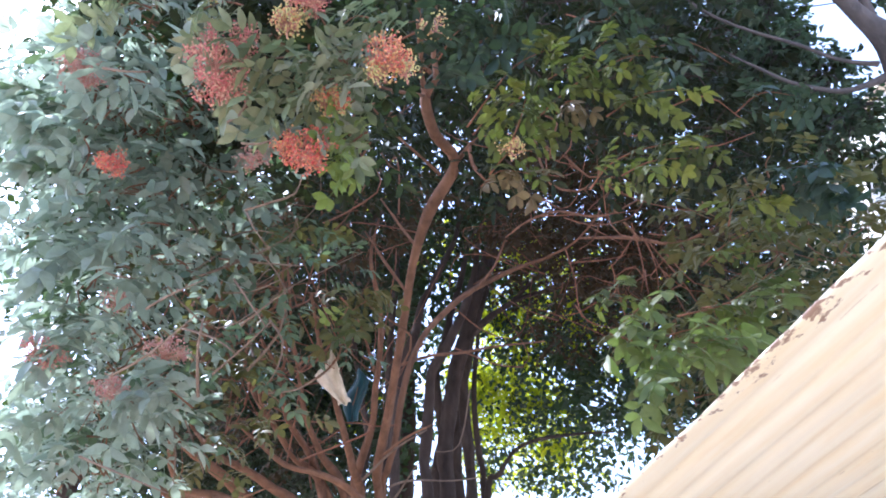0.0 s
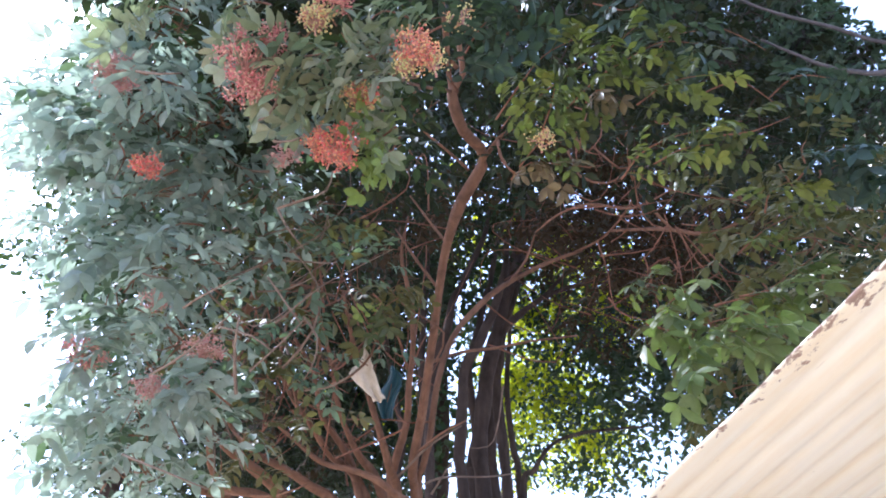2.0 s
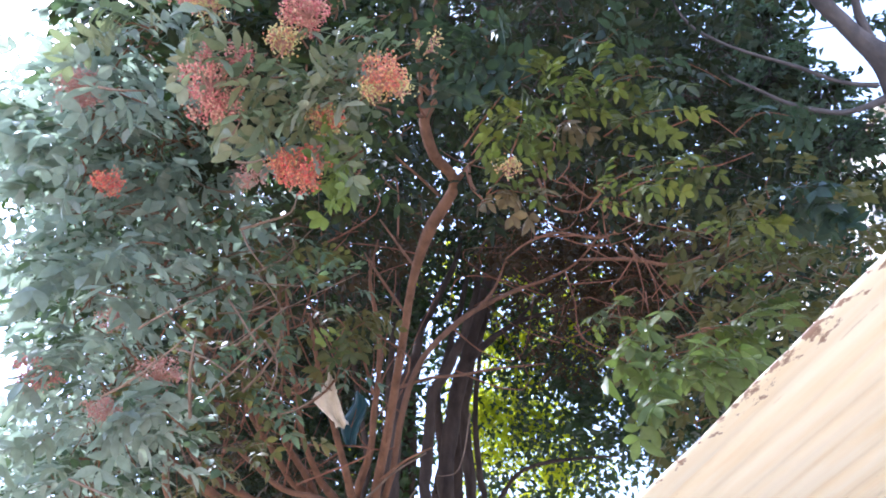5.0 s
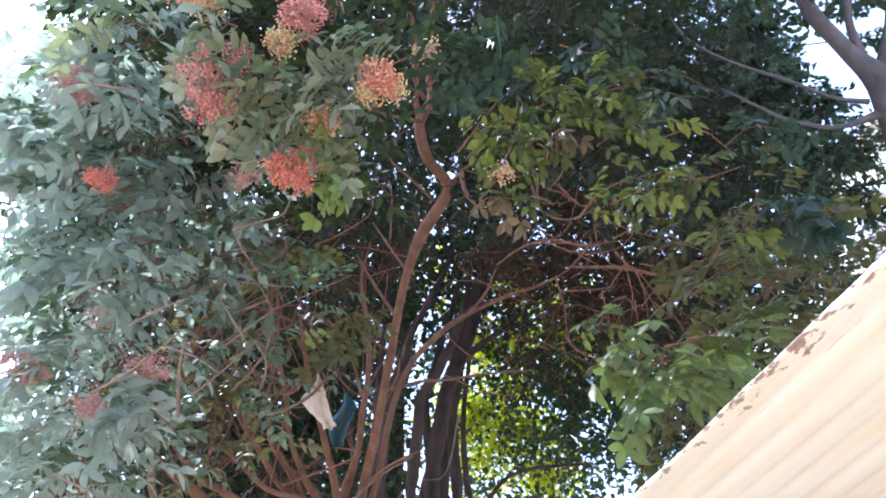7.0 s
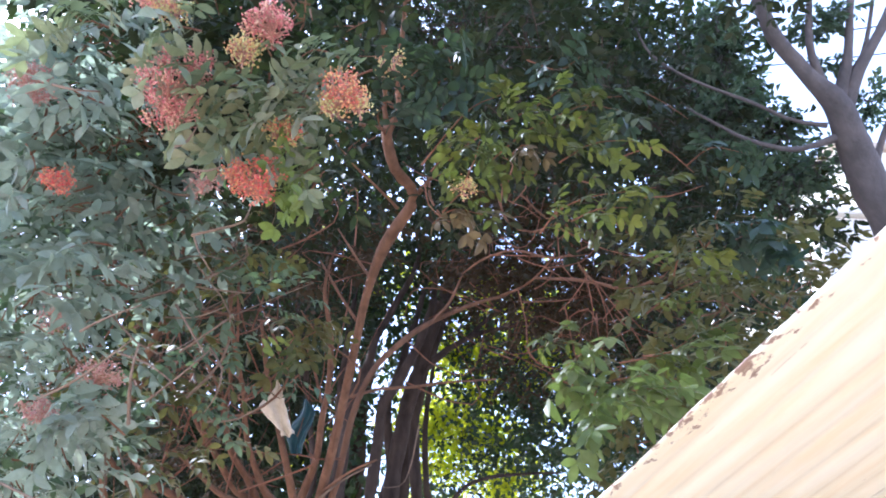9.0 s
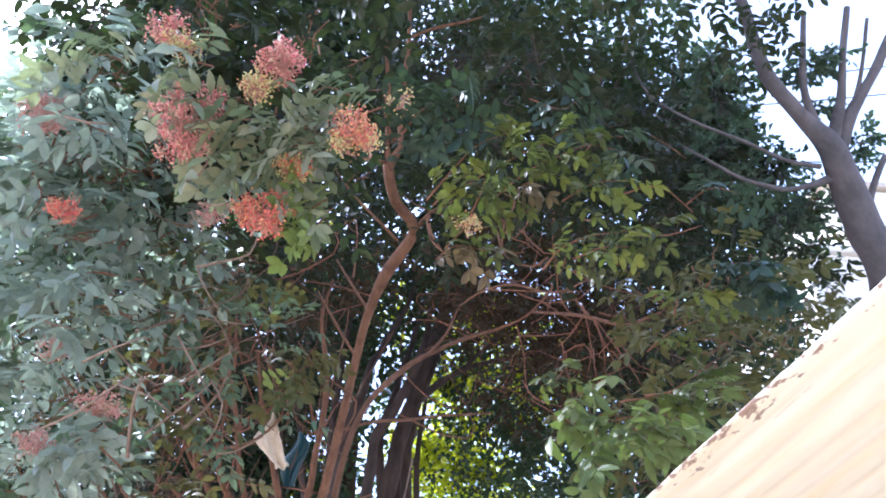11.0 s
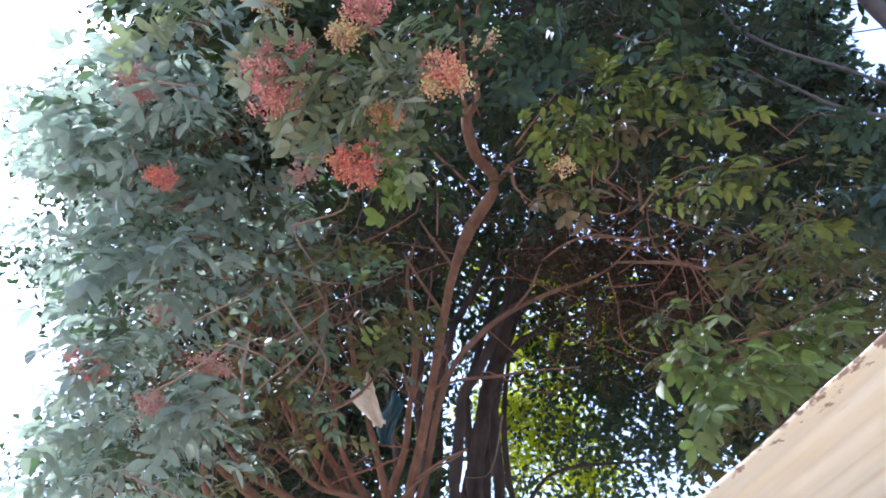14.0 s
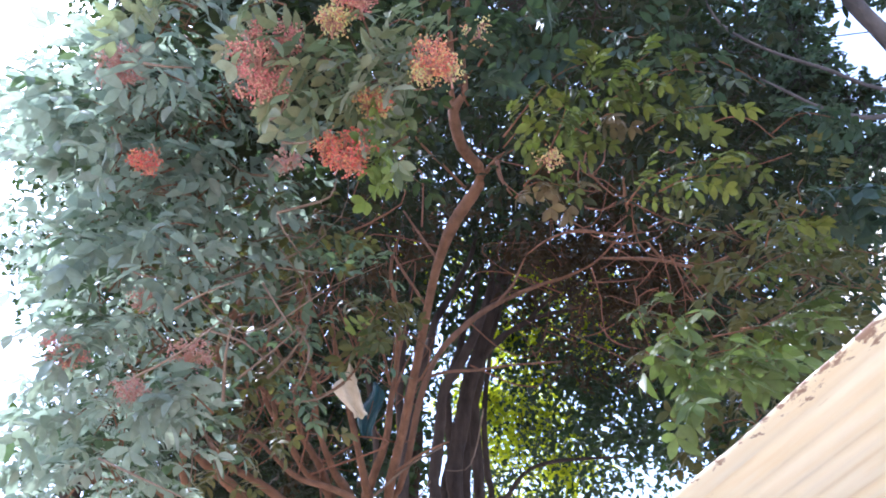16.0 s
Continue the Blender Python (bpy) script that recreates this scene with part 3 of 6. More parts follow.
for pts in (
    [(0.08, 3.52, 4.34, 0.025), (0.17, 3.45, 4.44, 0.016), (0.28, 3.41, 4.49, 0.011), (0.42, 3.36, 4.56, 0.007)],
    [(0.17, 3.44, 4.41, 0.012), (0.18, 3.36, 4.21, 0.010), (0.25, 3.34, 4.06, 0.008)],
    [(-0.02, 3.56, 4.28, 0.014), (-0.13, 3.42, 4.30, 0.011), (-0.28, 3.27, 4.35, 0.009), (-0.41, 3.11, 4.42, 0.007)],
    [(-0.08, 3.07, 4.68, 0.021), (-0.13, 2.94, 4.66, 0.015), (-0.15, 2.71, 4.82, 0.011), (-0.16, 2.46, 5.01, 0.008)],
    [(-0.18, 3.98, 4.01, 0.015), (-0.30, 3.99, 4.19, 0.011), (-0.43, 3.97, 4.39, 0.008)],
    [(-0.25, 4.24, 3.81, 0.015), (-0.42, 4.20, 4.05, 0.012), (-0.55, 4.18, 4.26, 0.008)],
    [(-0.3, 5.3, 0.4, 0.1), (-0.96, 5.60, 2.29, 0.070), (-1.34, 5.24, 2.61, 0.059), (-1.48, 5.03, 2.73, 0.052), (-1.63, 4.83, 2.83, 0.041), (-1.70, 4.69, 2.87, 0.031), (-1.78, 4.50, 2.97, 0.021), (-1.83, 4.29, 3.11, 0.013)],
    [(-0.3, 5.25, 0.5, 0.09), (-0.70, 5.50, 2.29, 0.053), (-1.01, 5.16, 2.61, 0.044), (-1.15, 4.98, 2.67, 0.039), (-1.31, 4.80, 2.75, 0.033), (-1.47, 4.63, 2.81, 0.024), (-1.58, 4.44, 2.91, 0.016), (-1.65, 4.23, 3.04, 0.011)],
    [(-0.25, 5.3, 0.5, 0.07), (-0.39, 5.37, 2.37, 0.040), (-0.60, 5.05, 2.65, 0.033), (-0.82, 4.86, 2.74, 0.027), (-1.03, 4.70, 2.76, 0.022), (-1.20, 4.50, 2.87, 0.016), (-1.30, 4.33, 2.93, 0.009)],
    [(-0.3, 5.3, 0.6, 0.1), (-1.23, 5.60, 2.24, 0.066), (-1.71, 5.10, 2.59, 0.040), (-1.87, 4.93, 2.64, 0.035), (-1.94, 4.78, 2.67, 0.025), (-2.07, 4.61, 2.74, 0.017), (-2.28, 4.47, 2.74, 0.009)],
    [(-0.3, 5.2, 0.6, 0.08), (-1.25, 5.08, 2.41, 0.049), (-1.64, 4.59, 2.60, 0.032), (-1.67, 4.33, 2.81, 0.029), (-1.54, 4.04, 3.05, 0.027), (-1.38, 3.74, 3.32, 0.026), (-1.26, 3.54, 3.43, 0.026), (-1.18, 3.41, 3.62, 0.024), (-0.99, 3.23, 3.71, 0.019), (-0.75, 3.07, 3.76, 0.012), (-0.71, 2.92, 3.81, 0.007)],
    [(-1.24, 3.53, 3.44, 0.014), (-1.16, 3.20, 3.74, 0.011), (-1.24, 2.86, 3.89, 0.007)],
    [(-0.25, 5.35, 0.5, 0.09), (-0.70, 5.66, 2.61, 0.059), (-0.91, 5.28, 3.00, 0.035), (-1.01, 5.00, 3.23, 0.026), (-1.03, 4.72, 3.46, 0.022), (-1.09, 4.43, 3.71, 0.020), (-1.14, 4.09, 4.05, 0.011)],
    [(-0.25, 5.2, 0.6, 0.08), (-0.58, 5.34, 2.55, 0.052), (-0.63, 5.03, 2.83, 0.037), (-0.70, 4.74, 3.07, 0.031), (-0.77, 4.60, 3.29, 0.025), (-0.84, 4.45, 3.51, 0.019), (-0.88, 4.17, 3.75, 0.013)],
    [(-0.25, 5.4, 0.6, 0.08), (-0.83, 5.64, 2.64, 0.051), (-1.12, 5.29, 2.99, 0.035), (-1.24, 5.05, 3.16, 0.028), (-1.34, 4.84, 3.29, 0.022), (-1.41, 4.71, 3.49, 0.016), (-1.31, 4.44, 3.71, 0.012)],
    [(-0.22, 5.4, 0.6, 0.08), (-0.90, 5.60, 2.71, 0.046), (-1.01, 5.39, 3.02, 0.034), (-1.16, 5.12, 3.23, 0.027), (-1.21, 4.94, 3.50, 0.021), (-1.32, 4.71, 3.67, 0.014)],
    [(-0.2, 5.4, 0.5, 0.08), (-0.63, 5.43, 2.60, 0.045), (-0.62, 5.25, 2.86, 0.039), (-0.52, 5.07, 3.13, 0.035), (-0.49, 4.91, 3.36, 0.030), (-0.46, 4.78, 3.55, 0.028), (-0.46, 4.57, 3.86, 0.024), (-0.52, 4.37, 4.15, 0.016), (-0.46, 4.21, 4.39, 0.010)],
    [(-0.15, 5.5, 0.5, 0.090), (-0.43, 5.42, 2.60, 0.038), (-0.41, 5.24, 2.87, 0.032), (-0.36, 5.15, 3.01, 0.031), (-0.29, 5.00, 3.40, 0.030), (-0.17, 4.98, 3.79, 0.030), (0.02, 5.04, 4.06, 0.030), (0.29, 5.10, 4.32, 0.027), (0.63, 5.18, 4.55, 0.022), (0.93, 5.21, 4.68, 0.016)],
    [(-0.33, 5.00, 3.59, 0.017), (-0.10, 5.14, 3.73, 0.015), (0.16, 5.31, 3.83, 0.016), (0.44, 5.37, 3.91, 0.014), (0.86, 5.53, 4.03, 0.010)],
    [(0.29, 5.10, 4.32, 0.023), (0.43, 5.09, 4.51, 0.016), (0.53, 5.04, 4.76, 0.010)],
    [(-1.28, 4.97, 3.10, 0.024), (-1.29, 4.72, 3.29, 0.020), (-1.40, 4.56, 3.35, 0.013), (-1.44, 4.27, 3.42, 0.009)],
    [(-1.35, 3.70, 3.37, 0.011), (-1.12, 3.64, 3.46, 0.008), (-0.96, 3.65, 3.62, 0.008), (-0.76, 3.55, 3.76, 0.007)],
    [(-1.36, 3.79, 3.23, 0.011), (-1.12, 3.72, 3.35, 0.010), (-0.98, 3.68, 3.40, 0.010), (-0.93, 3.55, 3.59, 0.008), (-1.02, 3.40, 3.81, 0.007)],
    [(-1.18, 4.44, 3.16, 0.011), (-0.94, 4.32, 3.16, 0.011), (-0.78, 4.28, 3.22, 0.009), (-0.58, 4.17, 3.39, 0.007)],
    [(-0.49, 4.74, 3.44, 0.016), (-0.54, 4.51, 3.59, 0.012), (-0.61, 4.31, 3.71, 0.008)],
    [(-0.47, 5.09, 2.91, 0.014), (-0.26, 4.71, 2.94, 0.011), (-0.07, 4.56, 2.99, 0.007)],
    [(-0.82, 4.16, 3.58, 0.011), (-0.73, 4.15, 3.42, 0.011), (-0.92, 4.16, 3.23, 0.009), (-1.10, 4.13, 3.10, 0.007)],
    [(0.86, 5.22, 4.66, 0.015), (1.09, 4.97, 4.67, 0.012), (1.23, 4.49, 4.68, 0.011), (1.26, 4.05, 4.78, 0.006)],
    [(1.11, 4.87, 4.65, 0.014), (1.38, 4.53, 4.43, 0.019), (1.53, 4.46, 4.36, 0.019), (1.71, 4.39, 4.28, 0.015), (1.90, 4.16, 4.27, 0.010)],
    [(0.51, 4.87, 4.65, 0.007), (0.67, 4.63, 4.65, 0.011), (0.88, 4.42, 4.60, 0.013), (1.18, 4.36, 4.51, 0.011), (1.45, 4.20, 4.56, 0.006)],
    [(1.06, 3.74, 4.72, 0.010), (1.11, 3.99, 4.52, 0.012), (1.28, 4.20, 4.38, 0.012), (1.46, 4.38, 4.31, 0.012)],
    [(0.70, 4.04, 4.81, 0.012), (0.77, 4.06, 4.59, 0.012), (0.94, 4.02, 4.49, 0.010), (1.09, 3.89, 4.49, 0.008)],
    [(0.63, 3.82, 4.78, 0.010), (0.87, 3.88, 4.68, 0.010), (1.03, 3.96, 4.57, 0.008), (1.21, 3.94, 4.59, 0.008)],
    [(-0.11, 3.17, 4.58, 0.016), (-0.25, 2.76, 4.22, 0.011), (-0.33, 2.30, 3.82, 0.008), (-0.38, 1.97, 3.60, 0.006), (-0.44, 1.66, 3.52, 0.004)],
    [(-0.25, 2.76, 4.22, 0.009), (-0.39, 2.45, 3.78, 0.007), (-0.46, 2.13, 3.36, 0.004), (-0.47, 1.94, 3.11, 0.003)],
    [(-0.38, 1.97, 3.60, 0.006), (-0.54, 1.89, 3.54, 0.004), (-0.65, 1.76, 3.37, 0.004), (-0.72, 1.67, 3.15, 0.003)],
    [(-0.33, 2.30, 3.82, 0.006), (-0.21, 1.94, 3.45, 0.004), (-0.17, 1.72, 3.24, 0.003)],
    [(-1.24, 2.86, 3.89, 0.007), (-1.01, 2.48, 3.75, 0.007), (-0.83, 2.22, 3.59, 0.006), (-0.77, 2.03, 3.52, 0.004)],
    [(-1.24, 2.86, 3.89, 0.009), (-1.40, 2.63, 3.88, 0.007), (-1.50, 2.40, 3.87, 0.005), (-1.56, 2.24, 3.74, 0.004)],
    [(-1.16, 4.14, 3.07, 0.007), (-1.02, 4.16, 3.07, 0.011), (-0.90, 4.16, 3.09, 0.011), (-0.77, 4.13, 3.15, 0.011), (-0.65, 4.08, 3.26, 0.009), (-0.60, 3.98, 3.42, 0.007), (-0.63, 4.00, 3.58, 0.005)],
    [(-1.70, 3.66, 2.99, 0.008), (-1.54, 3.60, 3.12, 0.011), (-1.36, 3.60, 3.33, 0.010), (-1.23, 3.66, 3.46, 0.007)],
    [(-1.61, 3.79, 2.99, 0.010), (-1.34, 3.83, 3.16, 0.012), (-1.17, 3.88, 3.30, 0.010), (-0.99, 3.93, 3.44, 0.007)],
    [(-1.04, 4.22, 3.15, 0.007), (-0.96, 4.03, 3.28, 0.011), (-0.99, 3.87, 3.35, 0.010), (-1.09, 3.81, 3.42, 0.009), (-1.21, 3.76, 3.49, 0.007)],
    [(-1.87, 4.93, 2.64, 0.018), (-1.48, 4.78, 2.57, 0.013), (-1.27, 4.68, 2.56, 0.009), (-1.06, 4.56, 2.60, 0.005)],
    [(-1.58, 4.44, 2.91, 0.011), (-1.48, 4.38, 2.82, 0.009), (-1.36, 4.31, 2.77, 0.005)],
    [(-1.43, 3.43, 3.41, 0.008), (-1.21, 3.55, 3.44, 0.010), (-1.03, 3.64, 3.52, 0.010), (-0.87, 3.87, 3.56, 0.007)],
    [(-0.26, 4.33, 3.32, 0.009), (-0.21, 4.23, 3.47, 0.009), (-0.46, 4.13, 3.62, 0.007), (-0.61, 4.03, 3.77, 0.005)],
    [(-0.10, 3.19, 4.56, 0.032), (-0.13, 3.11, 4.70, 0.018), (-0.13, 3.00, 4.88, 0.014), (-0.16, 2.87, 5.10, 0.012), (-0.20, 2.78, 5.25, 0.011), (-0.25, 2.72, 5.37, 0.009), (-0.32, 2.56, 5.63, 0.006)],
    [(-0.04, 2.70, 5.21, 0.016), (0.05, 2.68, 5.26, 0.013), (0.15, 2.67, 5.31, 0.013), (0.29, 2.65, 5.35, 0.010), (0.47, 2.62, 5.41, 0.006)],
):
    branch("limb", pts, BARK_RED, main_tree, sides=8)
twig_tangle([(*(-1.03, 3.98, 3.49), 0.4, 17, 0.75, 45), (*(-0.76, 4.42, 3.38), 0.35, 8, 0.7, 30), (*(-1.22, 3.66, 3.61), 0.35, 12, 0.6, 60), (*(-1.44, 4.23, 3.13), 0.4, 13, 0.7, 40), (*(-0.51, 4.13, 4.33), 0.4, 6, 0.6, 40), (*(1.40, 4.39, 4.46), 0.45, 6, 0.6, 80), (*(1.56, 4.43, 4.05), 0.22, 6, 0.6, 135), (*(0.87, 4.15, 4.64), 0.4, 6, 0.55, 75), (*(0.56, 5.57, 4.33), 0.5, 6, 0.8, 70), (*(1.17, 5.15, 4.24), 0.4, 6, 0.7, 90), (*(-0.50, 5.06, 3.31), 0.35, 8, 0.9, 18), (*(-1.12, 4.95, 3.13), 0.4, 13, 0.9, 25)], BARK_TWIG, main_tree, 61)
twig_tangle([(*(-0.99, 3.15, 3.46), 0.3, 6, 0.6, 65), (*(-1.21, 3.27, 3.12), 0.3, 6, 0.6, 60), (*(-1.30, 2.82, 3.24), 0.3, 5, 0.5, 70), (*(-0.97, 2.75, 3.70), 0.3, 5, 0.5, 75)], BARK_PALE, main_tree, 67)
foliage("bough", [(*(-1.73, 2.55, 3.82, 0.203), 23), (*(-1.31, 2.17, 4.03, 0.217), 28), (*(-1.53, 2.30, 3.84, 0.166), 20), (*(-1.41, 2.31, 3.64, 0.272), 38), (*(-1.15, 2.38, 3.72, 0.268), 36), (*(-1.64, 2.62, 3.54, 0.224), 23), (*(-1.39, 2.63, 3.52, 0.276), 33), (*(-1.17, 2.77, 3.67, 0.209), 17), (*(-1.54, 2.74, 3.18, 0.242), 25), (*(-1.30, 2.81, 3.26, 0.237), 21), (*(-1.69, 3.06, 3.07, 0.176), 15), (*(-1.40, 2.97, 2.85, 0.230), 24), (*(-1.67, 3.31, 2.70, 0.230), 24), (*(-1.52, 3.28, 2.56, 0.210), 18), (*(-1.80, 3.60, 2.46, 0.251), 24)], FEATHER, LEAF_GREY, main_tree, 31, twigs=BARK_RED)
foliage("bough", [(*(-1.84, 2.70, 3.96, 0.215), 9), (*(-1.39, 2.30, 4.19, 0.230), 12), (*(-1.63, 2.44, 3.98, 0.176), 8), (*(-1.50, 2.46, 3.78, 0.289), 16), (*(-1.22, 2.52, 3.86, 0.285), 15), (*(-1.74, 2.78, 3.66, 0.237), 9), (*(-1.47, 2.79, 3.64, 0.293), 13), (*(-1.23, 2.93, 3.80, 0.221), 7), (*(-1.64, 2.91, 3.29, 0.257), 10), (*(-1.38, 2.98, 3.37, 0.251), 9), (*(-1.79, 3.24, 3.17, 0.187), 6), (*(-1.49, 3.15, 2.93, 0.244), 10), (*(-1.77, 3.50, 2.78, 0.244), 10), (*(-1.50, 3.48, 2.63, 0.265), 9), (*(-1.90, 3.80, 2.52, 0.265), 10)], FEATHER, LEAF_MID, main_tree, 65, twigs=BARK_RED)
foliage("bough", [(*(-1.34, 3.23, 3.36, 0.221), 16), (*(-1.15, 3.70, 3.20, 0.207), 10), (*(-1.32, 3.33, 3.02, 0.201), 14), (*(-1.11, 3.91, 2.88, 0.191), 9), (*(-1.33, 3.94, 2.66, 0.233), 14), (*(-0.77, 3.81, 3.56, 0.171), 8), (*(-0.52, 3.73, 3.50, 0.134), 8), (*(-1.02, 3.17, 3.61, 0.212), 14), (*(-0.85, 3.32, 3.75, 0.191), 9)], FEATHER, LEAF_OLIVE, main_tree, 35, twigs=BARK_RED)
for leaf_mat, cut, rows in (
    (LEAF_FRESH, (3, 0.055, 0.026, 0.15), (
        ((-0.48, 2.92, 3.06), (-0.44, 2.94, 3.02), (-0.48, 2.97, 2.97), 4),
        ((0.10, 2.23, 3.49), (0.20, 2.11, 3.57), (0.29, 2.00, 3.61), (0.40, 1.92, 3.61), 10),
        ((0.21, 2.26, 3.55), (0.33, 2.15, 3.59), (0.47, 2.06, 3.63), (0.57, 1.98, 3.64), (0.64, 1.90, 3.65), 15),
        ((0.40, 2.25, 3.56), (0.53, 2.13, 3.62), (0.64, 2.03, 3.62), (0.74, 1.95, 3.61), (0.86, 1.91, 3.55), 14),
        ((0.28, 2.23, 3.41), (0.31, 2.12, 3.44), (0.32, 2.02, 3.45), 5),
        ((0.68, 2.21, 3.53), (0.79, 2.11, 3.55), (0.91, 2.04, 3.52), 7),
        ((0.61, 2.37, 3.27), (0.68, 2.28, 3.33), (0.79, 2.21, 3.35), (0.92, 2.15, 3.34), (1.03, 2.10, 3.33), 14),
        ((0.73, 2.30, 3.29), (0.82, 2.21, 3.29), (0.92, 2.15, 3.26), 5),
        ((0.20, 2.42, 3.39), (0.29, 2.32, 3.44), (0.37, 2.29, 3.41), 6),
        ((1.25, 2.58, 3.23), (1.25, 2.49, 3.27), (1.31, 2.42, 3.28), 5),
        ((1.20, 2.84, 3.18), (1.31, 2.74, 3.25), (1.44, 2.66, 3.28), 7),
        ((0.66, 2.48, 2.82), (0.68, 2.44, 2.84), (0.64, 2.41, 2.84), 5),
        ((1.00, 2.45, 2.76), (1.10, 2.42, 2.77), (1.19, 2.36, 2.82), 6),
    )),
    (LEAF_TEAL, (3, 0.072, 0.034, 0.17), (
        ((-0.02, 2.05, 3.69), (0.04, 1.96, 3.73), (0.11, 1.90, 3.75), 8),
        ((0.15, 2.01, 3.75), (0.20, 1.95, 3.76), (0.16, 1.86, 3.80), 8),
        ((1.34, 2.42, 3.28), (1.41, 2.31, 3.33), (1.50, 2.24, 3.29), 8),
        ((1.43, 2.42, 3.29), (1.51, 2.35, 3.31), (1.59, 2.32, 3.25), 6),
        ((0.83, 2.37, 3.94), (0.90, 2.27, 3.99), (1.01, 2.23, 3.98), 6),
        ((1.44, 2.61, 3.92), (1.53, 2.49, 3.94), (1.65, 2.42, 3.85), 7),
        ((0.59, 2.29, 4.26), (0.74, 2.27, 4.18), (0.83, 2.20, 4.20), 7),
        ((-0.05, 1.99, 3.42), (-0.08, 1.91, 3.44), (-0.01, 1.82, 3.49), 6),
    )),
    (LEAF_GREEN, (2, 0.084, 0.036, 0.15), (
        ((0.65, 2.51, 2.68), (0.77, 2.48, 2.63), (0.88, 2.41, 2.64), (0.99, 2.35, 2.64), 9),
        ((0.87, 2.47, 2.83), (0.76, 2.45, 2.76), (0.68, 2.44, 2.69), 6),
        ((0.82, 2.46, 2.66), (0.78, 2.47, 2.55), (0.75, 2.47, 2.45), 6),
        ((0.86, 2.54, 2.62), (0.97, 2.45, 2.62), (1.08, 2.38, 2.60), 8),
        ((0.94, 2.56, 2.78), (1.07, 2.48, 2.78), (1.22, 2.38, 2.79), 6),
        ((1.07, 2.64, 2.66), (1.14, 2.57, 2.71), (1.22, 2.52, 2.75), 5),
    )),
    (LEAF_DRY, (2, 0.056, 0.032, 0.12), (
        ((0.16, 2.40, 3.31), (0.24, 2.33, 3.34), (0.36, 2.30, 3.30), 6),
        ((0.47, 2.20, 3.54), (0.51, 2.14, 3.55), (0.56, 2.10, 3.51), 4),
    )),
    (LEAF_DUSTY, (3, 0.068, 0.031, 0.22), (
        ((-0.10, 1.75, 3.51), (-0.25, 1.75, 3.41), (-0.38, 1.74, 3.35), (-0.52, 1.71, 3.30), (-0.62, 1.66, 3.27), 20),
        ((-0.21, 1.70, 3.50), (-0.30, 1.65, 3.48), (-0.37, 1.65, 3.39), 9),
        ((-0.17, 1.77, 3.38), (-0.26, 1.78, 3.31), (-0.34, 1.78, 3.24), (-0.38, 1.80, 3.15), 11),
        ((-0.32, 1.76, 3.31), (-0.43, 1.74, 3.25), (-0.52, 1.72, 3.18), 11),
        ((-0.58, 1.65, 3.39), (-0.62, 1.64, 3.30), (-0.63, 1.65, 3.20), 7),
        ((-0.69, 1.63, 3.51), (-0.74, 1.59, 3.48), (-0.79, 1.57, 3.42), 7),
        ((-1.07, 1.74, 3.63), (-1.11, 1.69, 3.60), (-1.14, 1.67, 3.55), 7),
    )),
    (LEAF_LIGHT, (2, 0.054, 0.027, 0.12), (
        ((-0.26, 1.86, 3.14), (-0.33, 1.87, 3.08), (-0.37, 1.88, 3.01), 6),
        ((-0.25, 1.88, 3.11), (-0.29, 1.90, 3.04), (-0.34, 1.91, 2.98), 5),
        ((-0.30, 1.77, 3.20), (-0.35, 1.77, 3.15), (-0.36, 1.77, 3.10), 3),
    )),
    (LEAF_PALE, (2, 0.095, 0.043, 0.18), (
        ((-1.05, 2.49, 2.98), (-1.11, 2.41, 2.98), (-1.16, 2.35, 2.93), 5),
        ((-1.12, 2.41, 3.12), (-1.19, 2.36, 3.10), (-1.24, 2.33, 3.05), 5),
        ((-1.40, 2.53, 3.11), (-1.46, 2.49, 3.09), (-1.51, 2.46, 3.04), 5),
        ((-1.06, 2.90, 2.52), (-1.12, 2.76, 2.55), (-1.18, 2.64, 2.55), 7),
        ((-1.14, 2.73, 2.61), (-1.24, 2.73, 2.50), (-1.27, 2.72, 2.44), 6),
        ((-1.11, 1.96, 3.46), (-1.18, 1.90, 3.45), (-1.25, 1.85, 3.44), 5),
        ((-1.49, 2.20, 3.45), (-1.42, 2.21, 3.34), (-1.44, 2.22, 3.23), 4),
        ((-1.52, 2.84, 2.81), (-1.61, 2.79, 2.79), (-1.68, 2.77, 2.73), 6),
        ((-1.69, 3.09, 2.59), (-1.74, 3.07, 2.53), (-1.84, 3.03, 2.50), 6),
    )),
):
    for row in rows:
        shoot(row[:-1], row[-1], leaf_mat, cut, main_tree)

